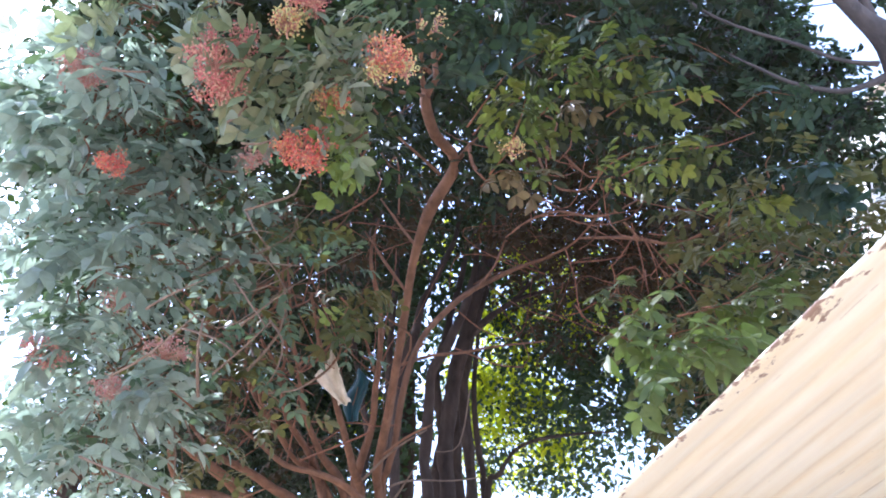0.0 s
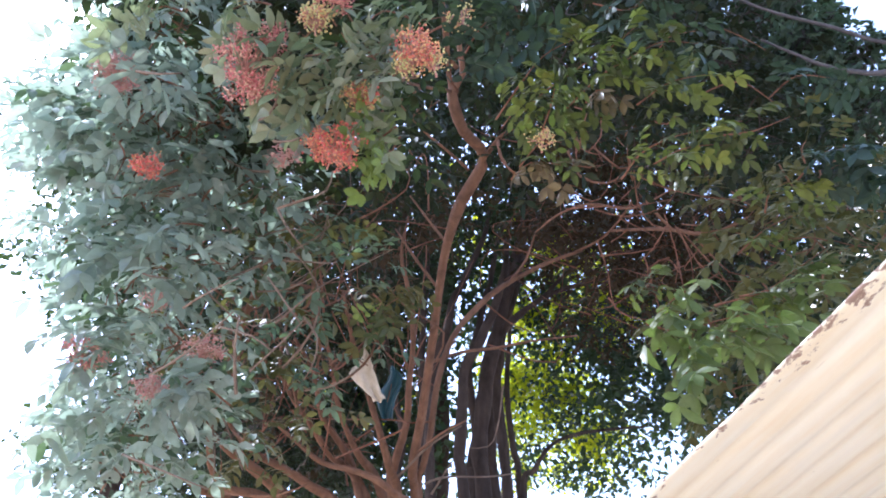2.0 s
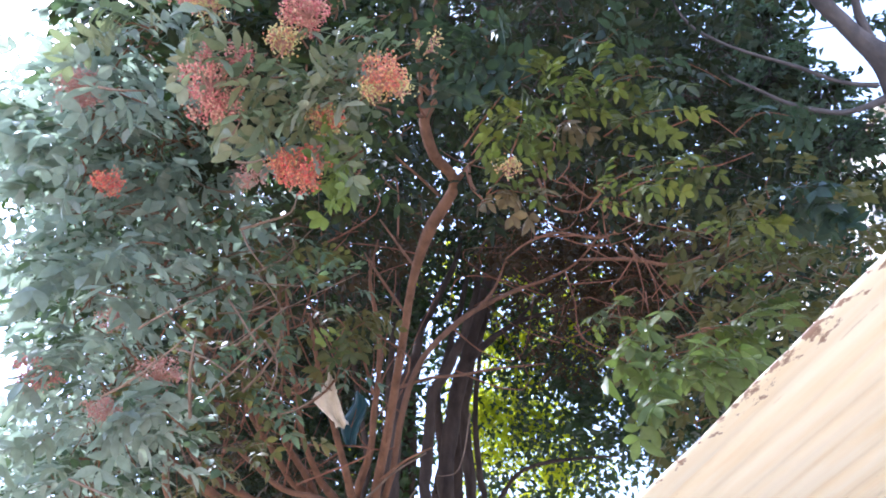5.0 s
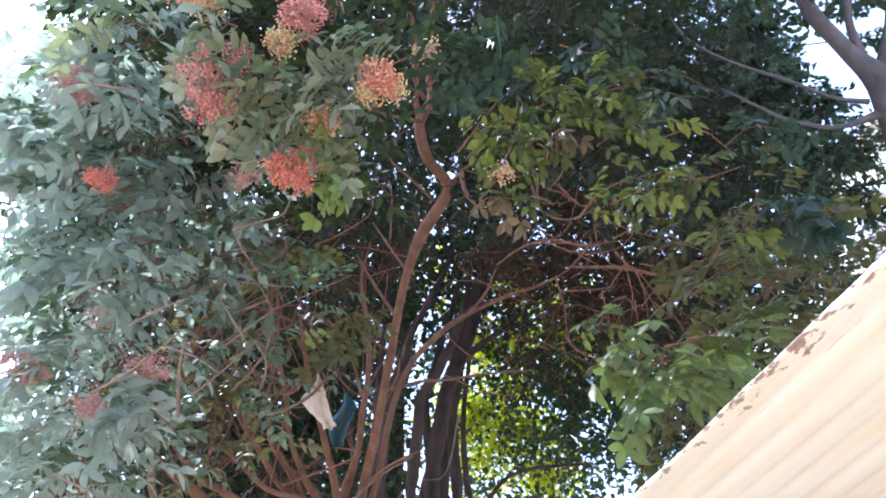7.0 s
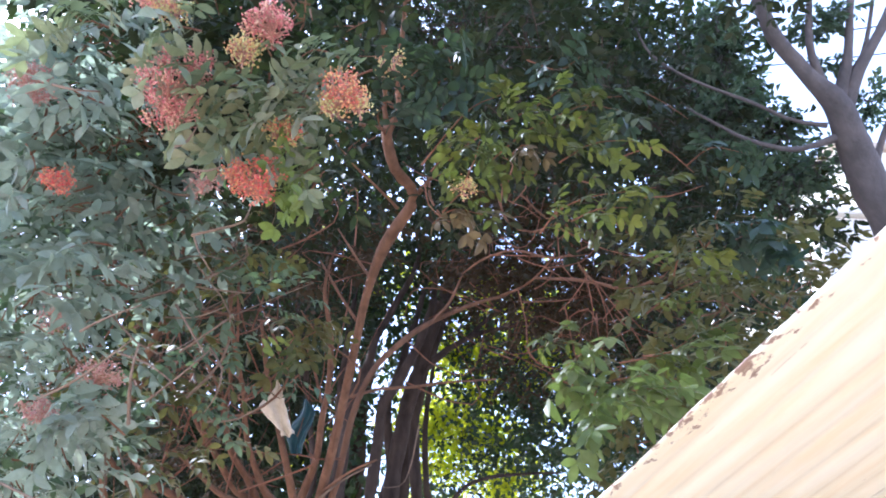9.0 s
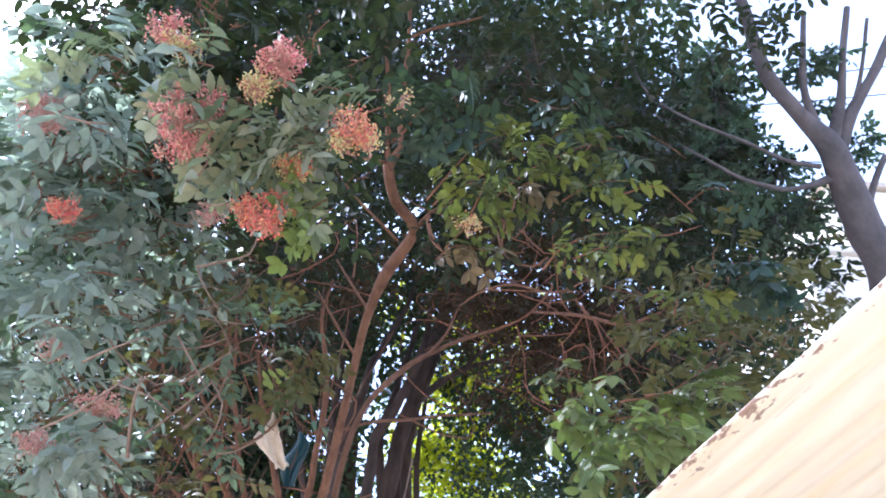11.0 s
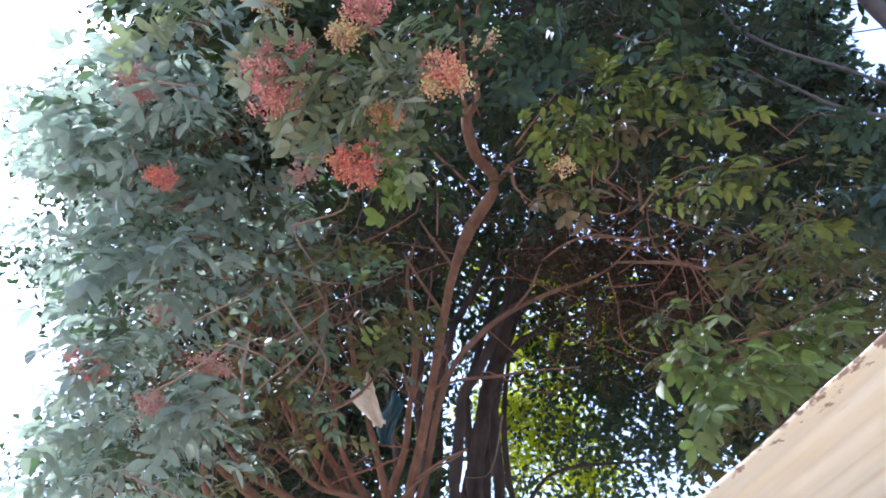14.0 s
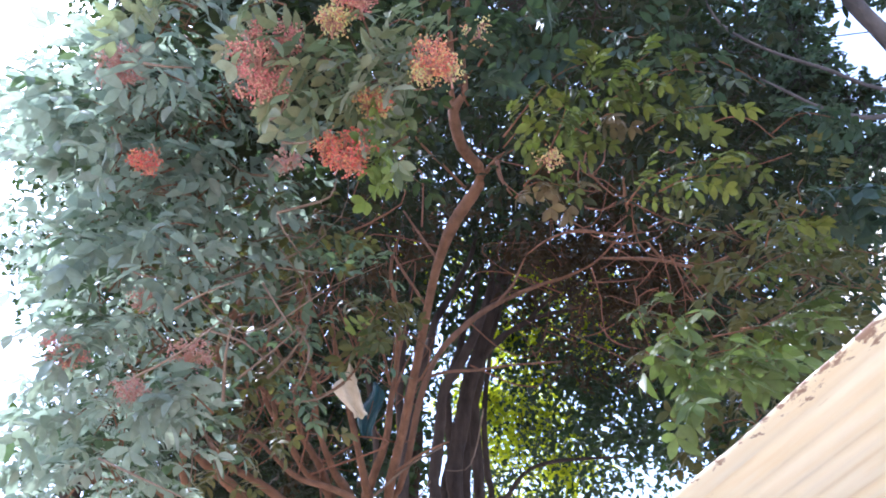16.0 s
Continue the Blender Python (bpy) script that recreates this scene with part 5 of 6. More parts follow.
# dark trees behind
back_tree = thing("shade_tree", (0.2, 7.4, 0), "tall dark-trunked shade tree behind the flowering tree", "tree")
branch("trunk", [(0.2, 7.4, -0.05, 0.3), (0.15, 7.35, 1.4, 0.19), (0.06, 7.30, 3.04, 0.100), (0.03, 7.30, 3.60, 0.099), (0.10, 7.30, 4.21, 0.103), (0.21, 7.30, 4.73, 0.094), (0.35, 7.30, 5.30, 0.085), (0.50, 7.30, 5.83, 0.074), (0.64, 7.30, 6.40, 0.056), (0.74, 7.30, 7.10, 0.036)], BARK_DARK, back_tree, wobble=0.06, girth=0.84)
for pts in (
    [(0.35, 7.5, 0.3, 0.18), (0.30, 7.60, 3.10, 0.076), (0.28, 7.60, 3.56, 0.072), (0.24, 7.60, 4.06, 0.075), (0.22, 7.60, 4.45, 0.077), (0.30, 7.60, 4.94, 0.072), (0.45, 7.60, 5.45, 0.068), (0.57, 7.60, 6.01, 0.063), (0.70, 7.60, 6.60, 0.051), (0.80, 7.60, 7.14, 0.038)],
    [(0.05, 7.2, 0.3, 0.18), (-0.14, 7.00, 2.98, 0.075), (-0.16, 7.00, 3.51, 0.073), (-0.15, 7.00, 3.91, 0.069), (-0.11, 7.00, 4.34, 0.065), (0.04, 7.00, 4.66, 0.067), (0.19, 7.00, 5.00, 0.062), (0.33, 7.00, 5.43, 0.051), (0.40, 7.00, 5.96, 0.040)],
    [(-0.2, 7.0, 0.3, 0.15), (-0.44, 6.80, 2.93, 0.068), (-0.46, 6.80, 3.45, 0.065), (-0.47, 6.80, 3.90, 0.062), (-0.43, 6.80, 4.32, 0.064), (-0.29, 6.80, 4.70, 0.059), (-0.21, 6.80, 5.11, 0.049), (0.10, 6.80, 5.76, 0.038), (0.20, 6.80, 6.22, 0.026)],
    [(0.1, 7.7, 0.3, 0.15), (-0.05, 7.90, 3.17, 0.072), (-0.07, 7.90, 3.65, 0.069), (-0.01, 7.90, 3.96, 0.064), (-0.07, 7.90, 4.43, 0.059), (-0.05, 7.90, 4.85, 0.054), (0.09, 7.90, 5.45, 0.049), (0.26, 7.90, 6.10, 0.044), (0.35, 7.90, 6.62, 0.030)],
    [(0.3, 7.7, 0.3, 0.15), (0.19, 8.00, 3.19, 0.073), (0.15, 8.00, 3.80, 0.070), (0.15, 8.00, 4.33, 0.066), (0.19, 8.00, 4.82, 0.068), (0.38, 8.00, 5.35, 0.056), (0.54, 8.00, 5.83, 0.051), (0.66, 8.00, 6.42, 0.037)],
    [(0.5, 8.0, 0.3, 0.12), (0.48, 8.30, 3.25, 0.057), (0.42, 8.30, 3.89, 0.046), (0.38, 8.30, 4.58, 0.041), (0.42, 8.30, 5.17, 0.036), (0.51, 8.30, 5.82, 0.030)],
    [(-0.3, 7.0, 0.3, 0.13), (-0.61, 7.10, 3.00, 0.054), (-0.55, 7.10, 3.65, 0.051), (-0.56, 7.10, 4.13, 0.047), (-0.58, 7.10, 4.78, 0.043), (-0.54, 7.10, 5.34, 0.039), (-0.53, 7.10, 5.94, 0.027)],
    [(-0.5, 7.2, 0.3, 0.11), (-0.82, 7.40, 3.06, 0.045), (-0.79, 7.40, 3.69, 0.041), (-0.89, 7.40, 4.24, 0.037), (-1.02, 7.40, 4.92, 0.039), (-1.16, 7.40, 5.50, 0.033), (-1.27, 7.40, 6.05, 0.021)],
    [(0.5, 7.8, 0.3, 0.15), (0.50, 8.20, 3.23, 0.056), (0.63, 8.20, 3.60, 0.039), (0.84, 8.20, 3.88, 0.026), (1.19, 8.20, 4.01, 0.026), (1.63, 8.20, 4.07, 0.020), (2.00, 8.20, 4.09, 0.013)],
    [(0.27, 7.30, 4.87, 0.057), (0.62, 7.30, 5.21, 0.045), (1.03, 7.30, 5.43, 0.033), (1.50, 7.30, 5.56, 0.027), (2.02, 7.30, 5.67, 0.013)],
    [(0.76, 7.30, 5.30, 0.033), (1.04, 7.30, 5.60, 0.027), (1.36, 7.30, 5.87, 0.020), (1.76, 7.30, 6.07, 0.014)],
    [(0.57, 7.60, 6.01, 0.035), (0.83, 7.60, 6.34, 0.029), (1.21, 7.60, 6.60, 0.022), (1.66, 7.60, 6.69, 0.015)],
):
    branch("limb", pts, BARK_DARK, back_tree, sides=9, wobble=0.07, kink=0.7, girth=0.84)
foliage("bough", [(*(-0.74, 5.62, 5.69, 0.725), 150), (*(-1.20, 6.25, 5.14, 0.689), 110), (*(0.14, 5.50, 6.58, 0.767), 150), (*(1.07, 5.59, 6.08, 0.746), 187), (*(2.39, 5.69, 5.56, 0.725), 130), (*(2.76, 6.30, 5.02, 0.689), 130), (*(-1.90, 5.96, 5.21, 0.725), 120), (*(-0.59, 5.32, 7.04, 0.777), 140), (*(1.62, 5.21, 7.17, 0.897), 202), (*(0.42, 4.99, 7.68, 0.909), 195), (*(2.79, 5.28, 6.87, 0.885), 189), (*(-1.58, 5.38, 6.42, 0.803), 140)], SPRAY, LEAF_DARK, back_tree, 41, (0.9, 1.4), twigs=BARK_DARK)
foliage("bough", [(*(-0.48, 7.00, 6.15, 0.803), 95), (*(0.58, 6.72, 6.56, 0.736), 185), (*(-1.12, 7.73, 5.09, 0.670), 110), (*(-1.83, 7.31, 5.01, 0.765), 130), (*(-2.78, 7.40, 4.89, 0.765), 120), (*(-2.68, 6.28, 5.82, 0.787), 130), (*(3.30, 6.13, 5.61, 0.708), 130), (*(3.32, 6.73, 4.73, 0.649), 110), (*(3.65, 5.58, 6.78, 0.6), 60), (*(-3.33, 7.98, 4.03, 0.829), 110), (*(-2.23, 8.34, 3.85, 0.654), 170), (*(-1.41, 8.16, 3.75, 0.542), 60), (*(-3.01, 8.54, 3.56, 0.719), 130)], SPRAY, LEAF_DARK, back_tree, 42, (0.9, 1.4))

# Left edge boughs, hazed by their pale leaf colour
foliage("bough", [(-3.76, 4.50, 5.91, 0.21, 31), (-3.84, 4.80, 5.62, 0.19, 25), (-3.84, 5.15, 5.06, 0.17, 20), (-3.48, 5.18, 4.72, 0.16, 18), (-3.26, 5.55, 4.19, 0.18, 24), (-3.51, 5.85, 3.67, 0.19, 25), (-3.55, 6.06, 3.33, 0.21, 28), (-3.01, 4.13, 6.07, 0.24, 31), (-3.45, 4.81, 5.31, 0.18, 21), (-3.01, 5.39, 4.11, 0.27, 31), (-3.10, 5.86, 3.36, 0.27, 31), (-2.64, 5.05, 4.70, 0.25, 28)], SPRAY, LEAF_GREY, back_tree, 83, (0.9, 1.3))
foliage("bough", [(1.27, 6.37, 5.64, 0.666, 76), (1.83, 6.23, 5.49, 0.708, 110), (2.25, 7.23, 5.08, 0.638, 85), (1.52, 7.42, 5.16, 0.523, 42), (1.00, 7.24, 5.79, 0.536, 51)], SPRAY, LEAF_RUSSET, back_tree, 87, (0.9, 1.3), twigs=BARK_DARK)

FAR_LABEL = "distant leafy tree with dense green crown behind the yard"
far_left = thing("background_tree", (-5.2, 9.6, 0), FAR_LABEL, "tree", "trees in the background")
branch("trunk", [(-5.2, 9.6, -0.05, 0.25), (-5.0, 9.6, 3.0, 0.18), (-4.6, 9.5, 6.0, 0.12), (-4.2, 9.4, 8.0, 0.05)], BARK_DARK, far_left)
foliage("bough", [(*(-4.67, 7.70, 8.03, 1.196), 338), (*(-4.15, 8.81, 6.39, 1.355), 375), (*(-4.26, 9.93, 4.73, 1.355), 356), (*(-3.59, 6.87, 9.23, 1.116), 319), (*(-2.76, 9.45, 5.42, 1.514), 488), (*(-5.67, 8.57, 6.75, 0.598), 38), (*(-5.36, 10.08, 4.52, 0.717), 65)], BROAD, LEAF_FAR, far_left, 51, (1.3, 1.8))
far_mid = thing("background_tree", (-0.6, 10.4, 0), FAR_LABEL, "tree", "trees in the background")
branch("trunk", [(-0.6, 10.4, -0.05, 0.28), (-0.6, 10.4, 3.0, 0.2), (-0.5, 10.3, 7.0, 0.14), (-0.5, 10.2, 10.0, 0.05)], BARK_DARK, far_mid)
# The last, largest bough is added mostly above the view, for shade
foliage("bough", [(*(-1.62, 10.10, 4.45, 0.956), 252), (*(-2.89, 10.22, 4.30, 0.956), 228), (*(-2.40, 10.52, 3.84, 1.036), 144), (*(-0.61, 8.61, 7.52, 1.590), 260), (*(-3.00, 7.71, 7.99, 1.674), 420), (*(-1.76, 9.10, 6.81, 1.339), 315), (*(-1.18, 7.21, 9.59, 1.757), 450), (*(-2.41, 6.49, 9.78, 1.355), 315), (*(0.14, 6.62, 10.45, 1.590), 375), (*(-1.05, 10.03, 5.44, 0.670), 67), (*(0.49, 8.87, 7.13, 1.088), 68), (*(-0.59, 9.73, 6.42, 0.646), 45), (*(-2.31, 5.19, 11.69, 2.391), 450)], BROAD, LEAF_FAR, far_mid, 53, (1.3, 1.8))
far_right = thing("background_tree", (4.2, 10.2, 0), FAR_LABEL, "tree", "trees in the background")
branch("trunk", [(4.2, 10.2, -0.05, 0.28), (4.1, 10.2, 3.0, 0.2), (3.8, 10.2, 7.0, 0.14), (3.5, 10.0, 10.0, 0.05)], BARK_DARK, far_right)
# Ends with a big bough over the view, added to block sky
foliage("bough", [(*(1.43, 7.44, 9.22, 1.757), 480), (*(3.37, 7.74, 8.77, 1.757), 480), (*(4.50, 7.70, 7.92, 1.196), 238), (*(4.46, 8.73, 6.40, 1.435), 288), (*(3.02, 9.39, 6.34, 1.255), 230), (*(1.58, 8.95, 7.01, 1.172), 130), (*(3.60, 6.75, 9.45, 1.000), 190), (*(2.48, 6.67, 10.35, 1.590), 312), (*(3.78, 9.55, 5.20, 0.956), 138), (*(4.89, 9.35, 5.48, 1.196), 188), (*(1.95, 9.69, 5.91, 0.921), 40), (*(2.55, 10.06, 5.36, 0.921), 48), (*(1.75, 5.37, 12.28, 2.511), 375)], BROAD, LEAF_FAR, far_right, 54, (1.3, 1.8))
yellow_tree = thing("yellow_green_tree", (0.4, 12.2, 0), "sunlit yellow-green tree behind the dark trunks", "tree", "trees in the background")
branch("trunk", [(0.4, 12.2, -0.05, 0.16), (0.4, 12.2, 3.0, 0.12), (0.5, 12.0, 5.0, 0.07), (0.6, 12.0, 6.0, 0.03)], BARK_DARK, yellow_tree)
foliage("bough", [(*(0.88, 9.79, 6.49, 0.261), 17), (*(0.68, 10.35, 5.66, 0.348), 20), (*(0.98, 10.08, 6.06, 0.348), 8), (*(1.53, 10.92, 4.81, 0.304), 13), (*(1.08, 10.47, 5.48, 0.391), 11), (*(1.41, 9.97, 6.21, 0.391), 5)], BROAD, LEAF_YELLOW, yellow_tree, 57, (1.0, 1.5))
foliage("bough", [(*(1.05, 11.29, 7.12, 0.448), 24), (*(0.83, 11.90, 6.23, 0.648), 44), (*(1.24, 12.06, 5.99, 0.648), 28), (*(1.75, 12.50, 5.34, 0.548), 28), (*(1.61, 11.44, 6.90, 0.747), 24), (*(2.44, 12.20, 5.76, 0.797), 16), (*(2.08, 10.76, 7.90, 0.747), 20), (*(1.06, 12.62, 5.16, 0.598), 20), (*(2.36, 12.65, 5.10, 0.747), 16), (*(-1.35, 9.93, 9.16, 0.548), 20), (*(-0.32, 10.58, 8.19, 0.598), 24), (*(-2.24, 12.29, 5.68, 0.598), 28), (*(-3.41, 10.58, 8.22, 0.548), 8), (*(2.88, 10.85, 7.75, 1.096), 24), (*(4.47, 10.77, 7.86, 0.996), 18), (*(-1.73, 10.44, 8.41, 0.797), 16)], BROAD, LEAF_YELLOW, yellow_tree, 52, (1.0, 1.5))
foliage("bough", [(*(0.85, 9.34, 6.26, 0.456), 7), (*(0.77, 9.76, 5.64, 0.497), 10), (*(0.96, 10.13, 5.09, 0.539), 11), (*(1.35, 9.61, 5.85, 0.497), 11)], BROAD, LEAF_FAR, yellow_tree, 58, (0.8, 1.2), twigs=BARK_DARK)
foliage("bough", [(*(-0.41, 11.08, 5.49, 0.591), 12), (*(0.22, 10.97, 5.65, 0.636), 14), (*(-0.62, 10.57, 6.24, 0.545), 12), (*(-0.03, 11.58, 4.74, 0.681), 12), (*(-1.12, 11.50, 4.88, 0.591), 12), (*(1.72, 10.49, 5.97, 0.803), 33), (*(2.46, 10.98, 5.25, 0.848), 44), (*(1.22, 11.31, 4.78, 0.803), 29), (*(2.06, 9.99, 6.72, 0.803), 30), (*(1.00, 10.41, 6.11, 0.670), 24), (*(0.58, 10.97, 5.29, 0.580), 16), (*(2.83, 11.28, 4.81, 0.759), 19), (*(1.94, 11.34, 4.72, 0.670), 14), (*(1.47, 10.90, 5.38, 0.670), 24)], BROAD, LEAF_FAR, yellow_tree, 55, (1.0, 1.5))
foliage("bough", [(1.35, 10.72, 4.16, 0.29, 8), (1.81, 10.75, 4.10, 0.29, 8), (2.31, 10.70, 4.20, 0.33, 10), (0.97, 10.63, 4.30, 0.23, 6), (1.44, 8.08, 5.55, 0.36, 13), (1.98, 8.08, 5.55, 0.36, 16), (1.66, 8.58, 5.14, 0.37, 13), (2.16, 8.39, 5.06, 0.39, 18), (2.02, 8.85, 4.70, 0.37, 14), (2.48, 8.62, 4.69, 0.39, 20), (1.32, 8.92, 4.96, 0.30, 7), (1.54, 9.16, 4.58, 0.26, 7), (2.41, 8.85, 4.33, 0.32, 16), (0.89, 9.60, 4.26, 0.23, 5)], BROAD, LEAF_FAR, yellow_tree, 84, (1.0, 1.5))
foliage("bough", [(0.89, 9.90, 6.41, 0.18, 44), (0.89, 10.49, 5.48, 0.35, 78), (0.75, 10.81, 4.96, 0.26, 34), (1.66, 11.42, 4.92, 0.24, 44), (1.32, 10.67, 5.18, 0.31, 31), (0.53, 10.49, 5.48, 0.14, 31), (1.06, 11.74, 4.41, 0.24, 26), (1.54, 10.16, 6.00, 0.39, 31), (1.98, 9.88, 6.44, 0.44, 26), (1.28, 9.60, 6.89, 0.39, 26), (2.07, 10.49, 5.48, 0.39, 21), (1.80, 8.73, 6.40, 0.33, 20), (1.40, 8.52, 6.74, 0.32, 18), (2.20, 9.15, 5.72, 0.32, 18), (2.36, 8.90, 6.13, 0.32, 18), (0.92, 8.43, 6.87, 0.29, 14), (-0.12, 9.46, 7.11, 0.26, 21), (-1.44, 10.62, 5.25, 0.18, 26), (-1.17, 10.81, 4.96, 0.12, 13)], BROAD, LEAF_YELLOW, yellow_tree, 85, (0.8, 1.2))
# tree beside the roof
side_tree = thing("bare_limbed_tree", (3.9, 4.4, 0), "thick grey-brown tree trunk forking into upright limbs", "tree")
branch("trunk", [(4.1, 4.6, -0.05, 0.24), (4.1, 4.5, 2.4, 0.21), (3.88, 4.29, 4.12, 0.153), (3.60, 3.98, 4.59, 0.141), (3.41, 3.77, 4.92, 0.126), (3.28, 3.62, 5.14, 0.117), (3.17, 3.51, 5.31, 0.104), (3.07, 3.43, 5.43, 0.083), (2.96, 3.38, 5.52, 0.061), (2.83, 3.30, 5.64, 0.055), (2.65, 3.20, 5.81, 0.055), (2.54, 3.09, 5.98, 0.052), (2.43, 2.93, 6.21, 0.046), (2.32, 2.75, 6.49, 0.037)], BARK_GREY, side_tree, sides=16, wobble=0.02, girth=1.0)
for pts in (
    [(3.06, 3.42, 5.46, 0.043), (2.99, 3.33, 5.58, 0.037), (2.94, 3.26, 5.69, 0.031), (2.91, 3.16, 5.85, 0.028), (2.89, 2.90, 6.22, 0.021)],
    [(3.15, 3.46, 5.39, 0.061), (3.17, 3.35, 5.54, 0.046), (3.19, 3.25, 5.68, 0.037), (3.20, 3.14, 5.85, 0.034), (3.21, 2.85, 6.26, 0.025)],
    [(3.20, 3.48, 5.36, 0.074), (3.27, 3.33, 5.56, 0.055), (3.35, 3.22, 5.72, 0.046), (3.45, 3.09, 5.89, 0.043), (3.58, 2.90, 6.17, 0.034)],
    [(3.29, 3.29, 5.62, 0.021), (3.34, 3.13, 5.85, 0.018), (3.37, 2.89, 6.20, 0.015)],
    [(3.07, 3.55, 5.26, 0.025), (2.94, 3.55, 5.27, 0.018), (2.77, 3.54, 5.30, 0.015), (2.51, 3.49, 5.39, 0.015), (2.18, 3.45, 5.49, 0.012), (1.97, 3.41, 5.56, 0.012), (1.77, 3.35, 5.66, 0.012), (1.66, 3.27, 5.79, 0.009), (1.54, 3.13, 5.99, 0.009), (1.47, 3.00, 6.20, 0.006)],
    [(3.16, 3.59, 5.19, 0.040), (2.99, 3.64, 5.14, 0.028), (2.82, 3.67, 5.11, 0.021), (2.61, 3.66, 5.14, 0.018), (2.44, 3.64, 5.19, 0.015), (2.23, 3.59, 5.27, 0.012), (2.04, 3.55, 5.35, 0.009)],
    [(3.44, 3.78, 4.90, 0.037), (3.48, 3.61, 5.14, 0.028), (3.55, 3.46, 5.34, 0.025)],
):
    branch("limb", pts, BARK_GREY, side_tree, sides=10, girth=0.9)
foliage("bough", [(3.10, 3.17, 5.98, 0.07, 16), (2.95, 3.19, 5.96, 0.09, 26), (3.24, 3.13, 6.03, 0.06, 12), (3.17, 3.42, 5.80, 0.06, 18), (3.61, 3.68, 5.73, 0.10, 24), (2.45, 3.60, 5.97, 0.17, 60), (2.60, 3.75, 5.72, 0.15, 52), (2.45, 3.56, 6.37, 0.15, 40), (2.89, 3.89, 5.49, 0.20, 60), (3.32, 4.07, 5.37, 0.18, 48), (3.10, 4.16, 5.25, 0.20, 60), (2.48, 3.80, 5.65, 0.20, 52), (3.73, 3.92, 5.73, 0.08, 16)], CLUMP, LEAF_MID, side_tree, 71, (0.9, 1.3), twigs=BARK_GREY)

# ---- things caught in the branches ----
RAG = plain_material("worn_beige_cloth", [(0.3, (0.5, 0.41, 0.3)), (0.7, (0.66, 0.56, 0.43))], 22, 0.95, 0.4)
TEAL = plain_material("teal_plastic", [(0.3, (0.009, 0.04, 0.05)), (0.7, (0.015, 0.062, 0.075))], 12, 0.4, 0.3)


def hanging_scrap(name, rows, mat, label, category, seed):
    """A crumpled scrap that hangs down: rows of left edge, right edge, from top to bottom."""
    rng = random.Random(seed)
    vs, fs, cols = [], [], 10
    lefts = spline([r[0] for r in rows], 0.02)
    rights = spline([r[1] for r in rows], 0.02)
    n = min(len(lefts), len(rights))
    for j in range(n):
        a = lefts[int(j * (len(lefts) - 1) / (n - 1))]
        b = rights[int(j * (len(rights) - 1) / (n - 1))]
        for i in range(cols + 1):
            s = i / cols
            p = a * (1 - s) + b * s
            fold = 0.022 * math.sin(s * 9 + j * 0.25) + 0.02 * noise.noise((s * 3, j * 0.2, seed))
            ragged = 0.012 * noise.noise((j * 0.9, s * 2, seed + 5)) if i in (0, cols) else 0
            vs.append((p[0] + ragged, p[1] + fold, p[2]))
    for j in range(n - 1):
        for i in range(cols):
            k = j * (cols + 1) + i
            fs.append((k, k + 1, k + cols + 2, k + cols + 1))
    ob = mesh_part(name, vs, fs, mat)
    mod = ob.modifiers.new("thickness", "SOLIDIFY")
    mod.thickness = 0.003
    return tagged(ob, label, category)


hanging_scrap("cloth_rag", [((-0.70, 4.08, 3.30), (-0.69, 4.07, 3.30)), ((-0.73, 4.12, 3.24), (-0.66, 4.11, 3.25)), ((-0.80, 4.16, 3.18), (-0.64, 4.14, 3.18)), ((-0.74, 4.20, 3.11), (-0.62, 4.18, 3.13)), ((-0.68, 4.23, 3.06), (-0.60, 4.21, 3.07)), ((-0.64, 4.26, 3.01), (-0.57, 4.25, 3.03))], RAG, "torn beige cloth rag snagged on a thin branch", "rag", 3)
hanging_scrap("plastic_strip", [((-0.60, 4.66, 3.42), (-0.58, 4.65, 3.42)), ((-0.62, 4.70, 3.36), (-0.52, 4.69, 3.35)), ((-0.67, 4.75, 3.29), (-0.53, 4.74, 3.28)), ((-0.70, 4.79, 3.22), (-0.56, 4.78, 3.24)), ((-0.69, 4.83, 3.16), (-0.59, 4.82, 3.17)), ((-0.66, 4.87, 3.09), (-0.60, 4.86, 3.11))], TEAL, "dark teal plastic scrap hanging among the stems", "plastic scrap", 4)

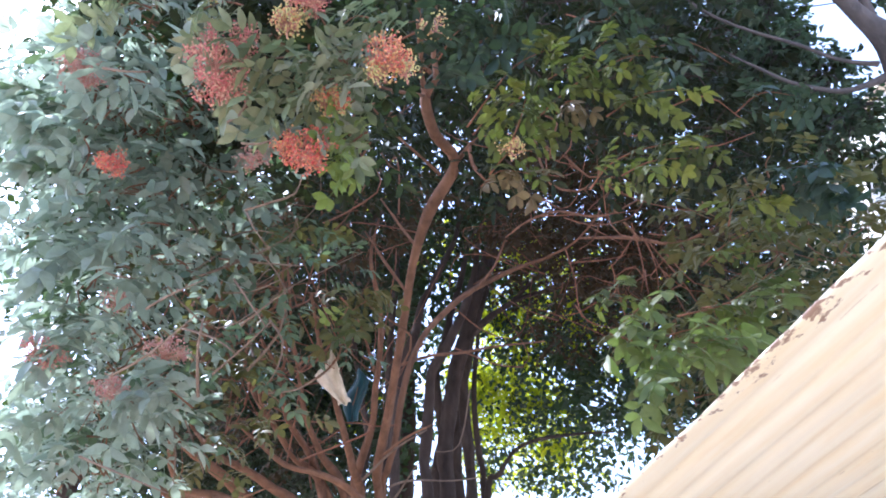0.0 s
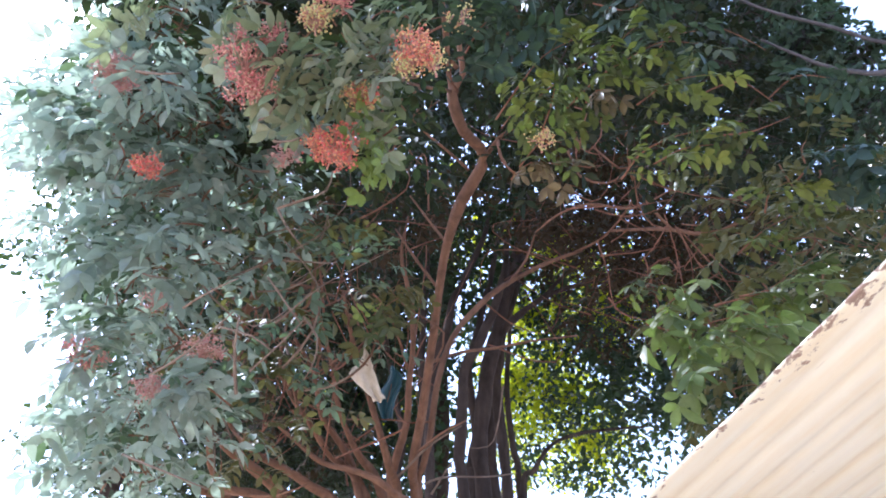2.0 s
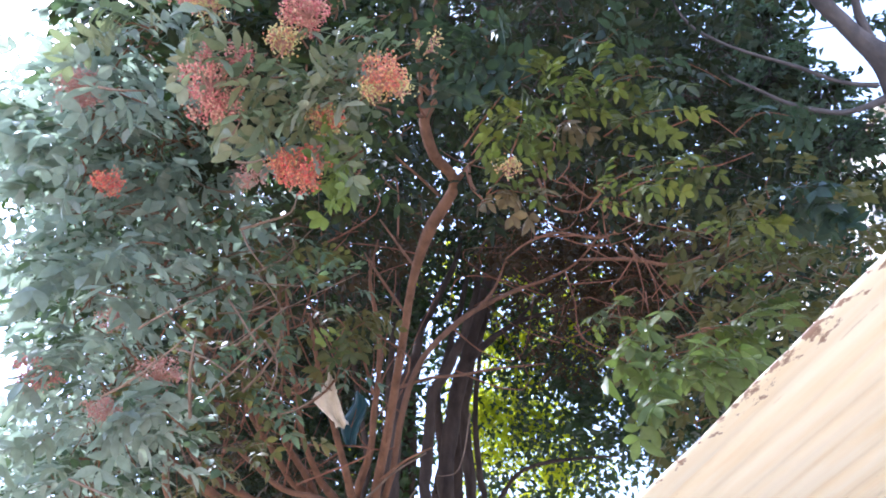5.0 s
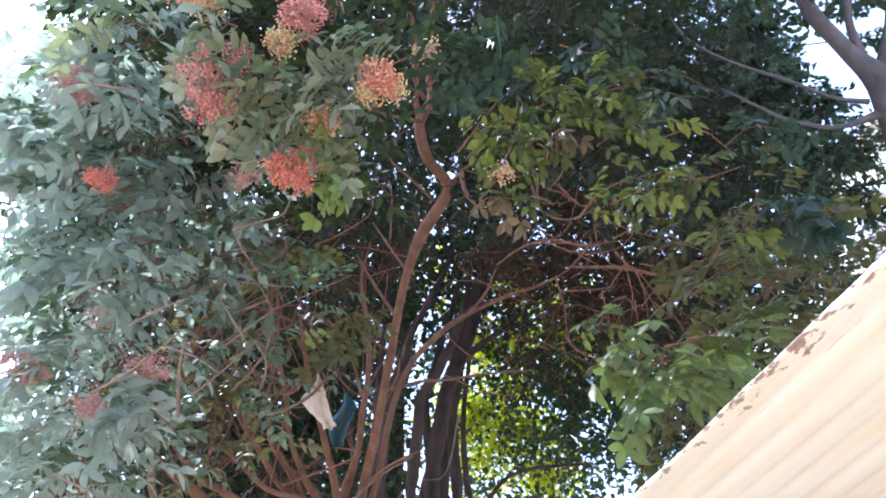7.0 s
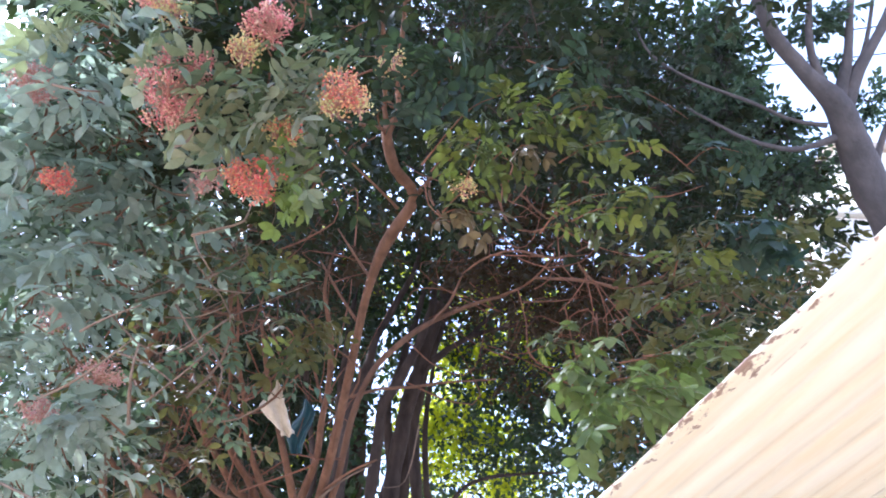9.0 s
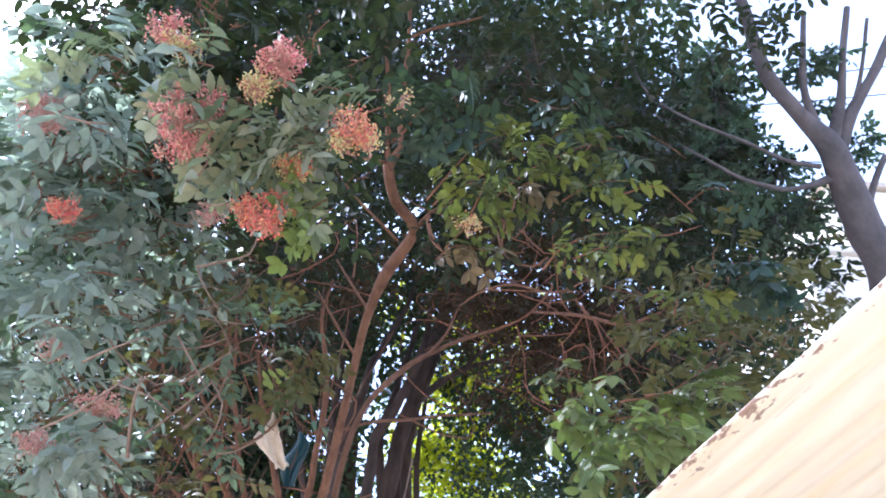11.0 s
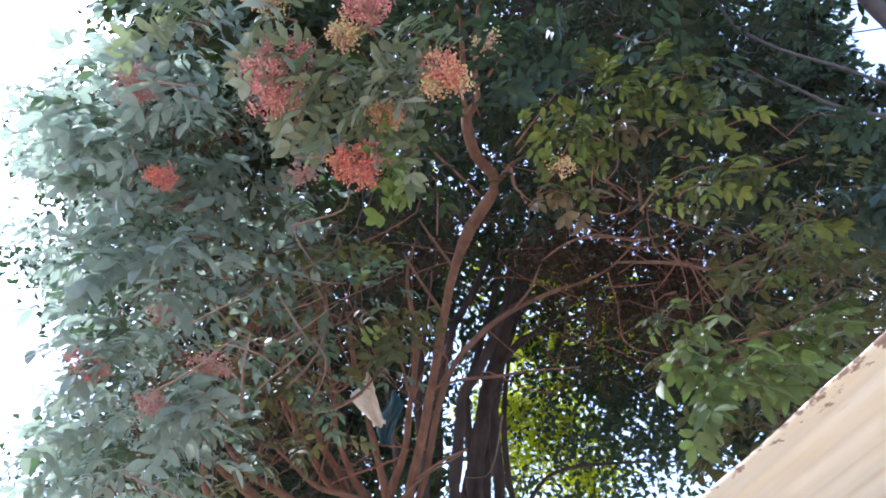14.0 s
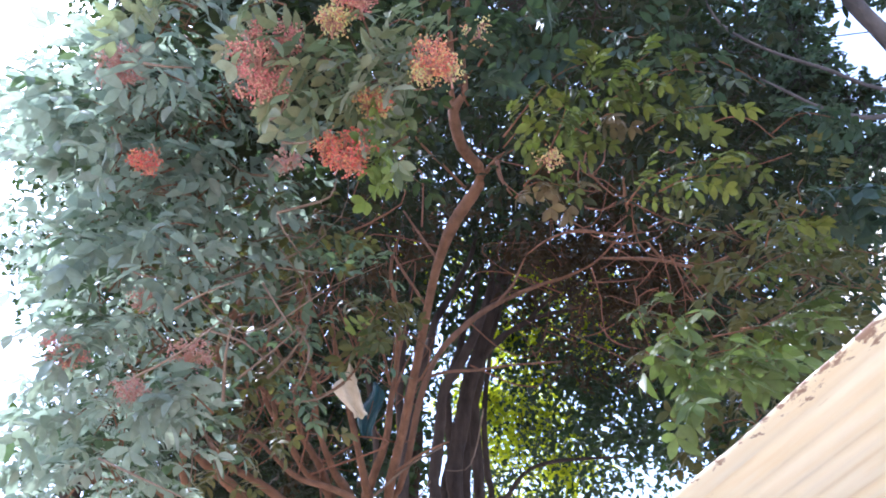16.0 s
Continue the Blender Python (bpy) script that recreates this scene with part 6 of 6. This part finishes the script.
# ---- beyond the side tree ----
def house(at, label):
    """A pale flat-roofed house: a low wing and a taller block, each with a coping and a window."""
    h = thing("house", at, label, "house")

    def box(name, x0, x1, y0, y1, z0, z1, mat, parent, bevel=0.02):
        bm = bmesh.new()
        bmesh.ops.create_cube(bm, size=1, matrix=Matrix.Translation(((x0 + x1) / 2, (y0 + y1) / 2, (z0 + z1) / 2)) @ Matrix.Diagonal((x1 - x0, y1 - y0, z1 - z0, 1)))
        bmesh.ops.bevel(bm, geom=bm.edges[:], offset=bevel, segments=2, affect="EDGES")
        me = bpy.data.meshes.new(name)
        bm.to_mesh(me)
        bm.free()
        me.materials.append(mat)
        ob = new(name, me)
        hang(ob, parent)
        return ob
    x, y, z = at
    box("wall", x, x + 7, y, y + 5, 0, WING, PLASTER, h)
    box("coping", x - 0.12, x + 7.1, y - 0.12, y + 5.1, WING + 0.003, WING + 0.16, PLASTER, h)
    box("upper_wall", x + BACK, x + 7, y + 0.8, y + 5, WING + 0.165, UPPER, PLASTER, h)
    box("upper_coping", x + BACK - 0.12, x + 7.1, y + 0.68, y + 5.1, UPPER + 0.003, UPPER + 0.18, EARTH, h)
    return h


HOUSE_AT, WING, UPPER, BACK = (7.32, 9.78, 0.0), 9.46, 11.94, 1.64
house(HOUSE_AT, "pale rendered flat-roofed house behind the trees")

CABLE = plain_material("black_cable", [(0.3, (0.015, 0.015, 0.016)), (0.7, (0.03, 0.03, 0.032))], 40, 0.6, 0.1)


def cable(a, b, sag, radius=0.012):
    a, b = Vector(a), Vector(b)
    pts = [(*(a.lerp(b, s) - Vector((0, 0, sag * 4 * s * (1 - s)))), radius) for s in np.linspace(0, 1, 9)]
    v, t = tube(spline(pts, 0.5), 6)
    tagged(big_mesh("overhead_cable", v, t, CABLE), "thin black overhead cable strung past the trees", "cable", "overhead cables")


cable((3.85, 6.95, 10.28), (9.69, 6.78, 11.70), 0.1)
cable((3.87, 7.17, 9.98), (9.72, 7.07, 11.30), 0.1)
cable((3.92, 7.61, 9.39), (9.80, 7.84, 10.25), 0.1)
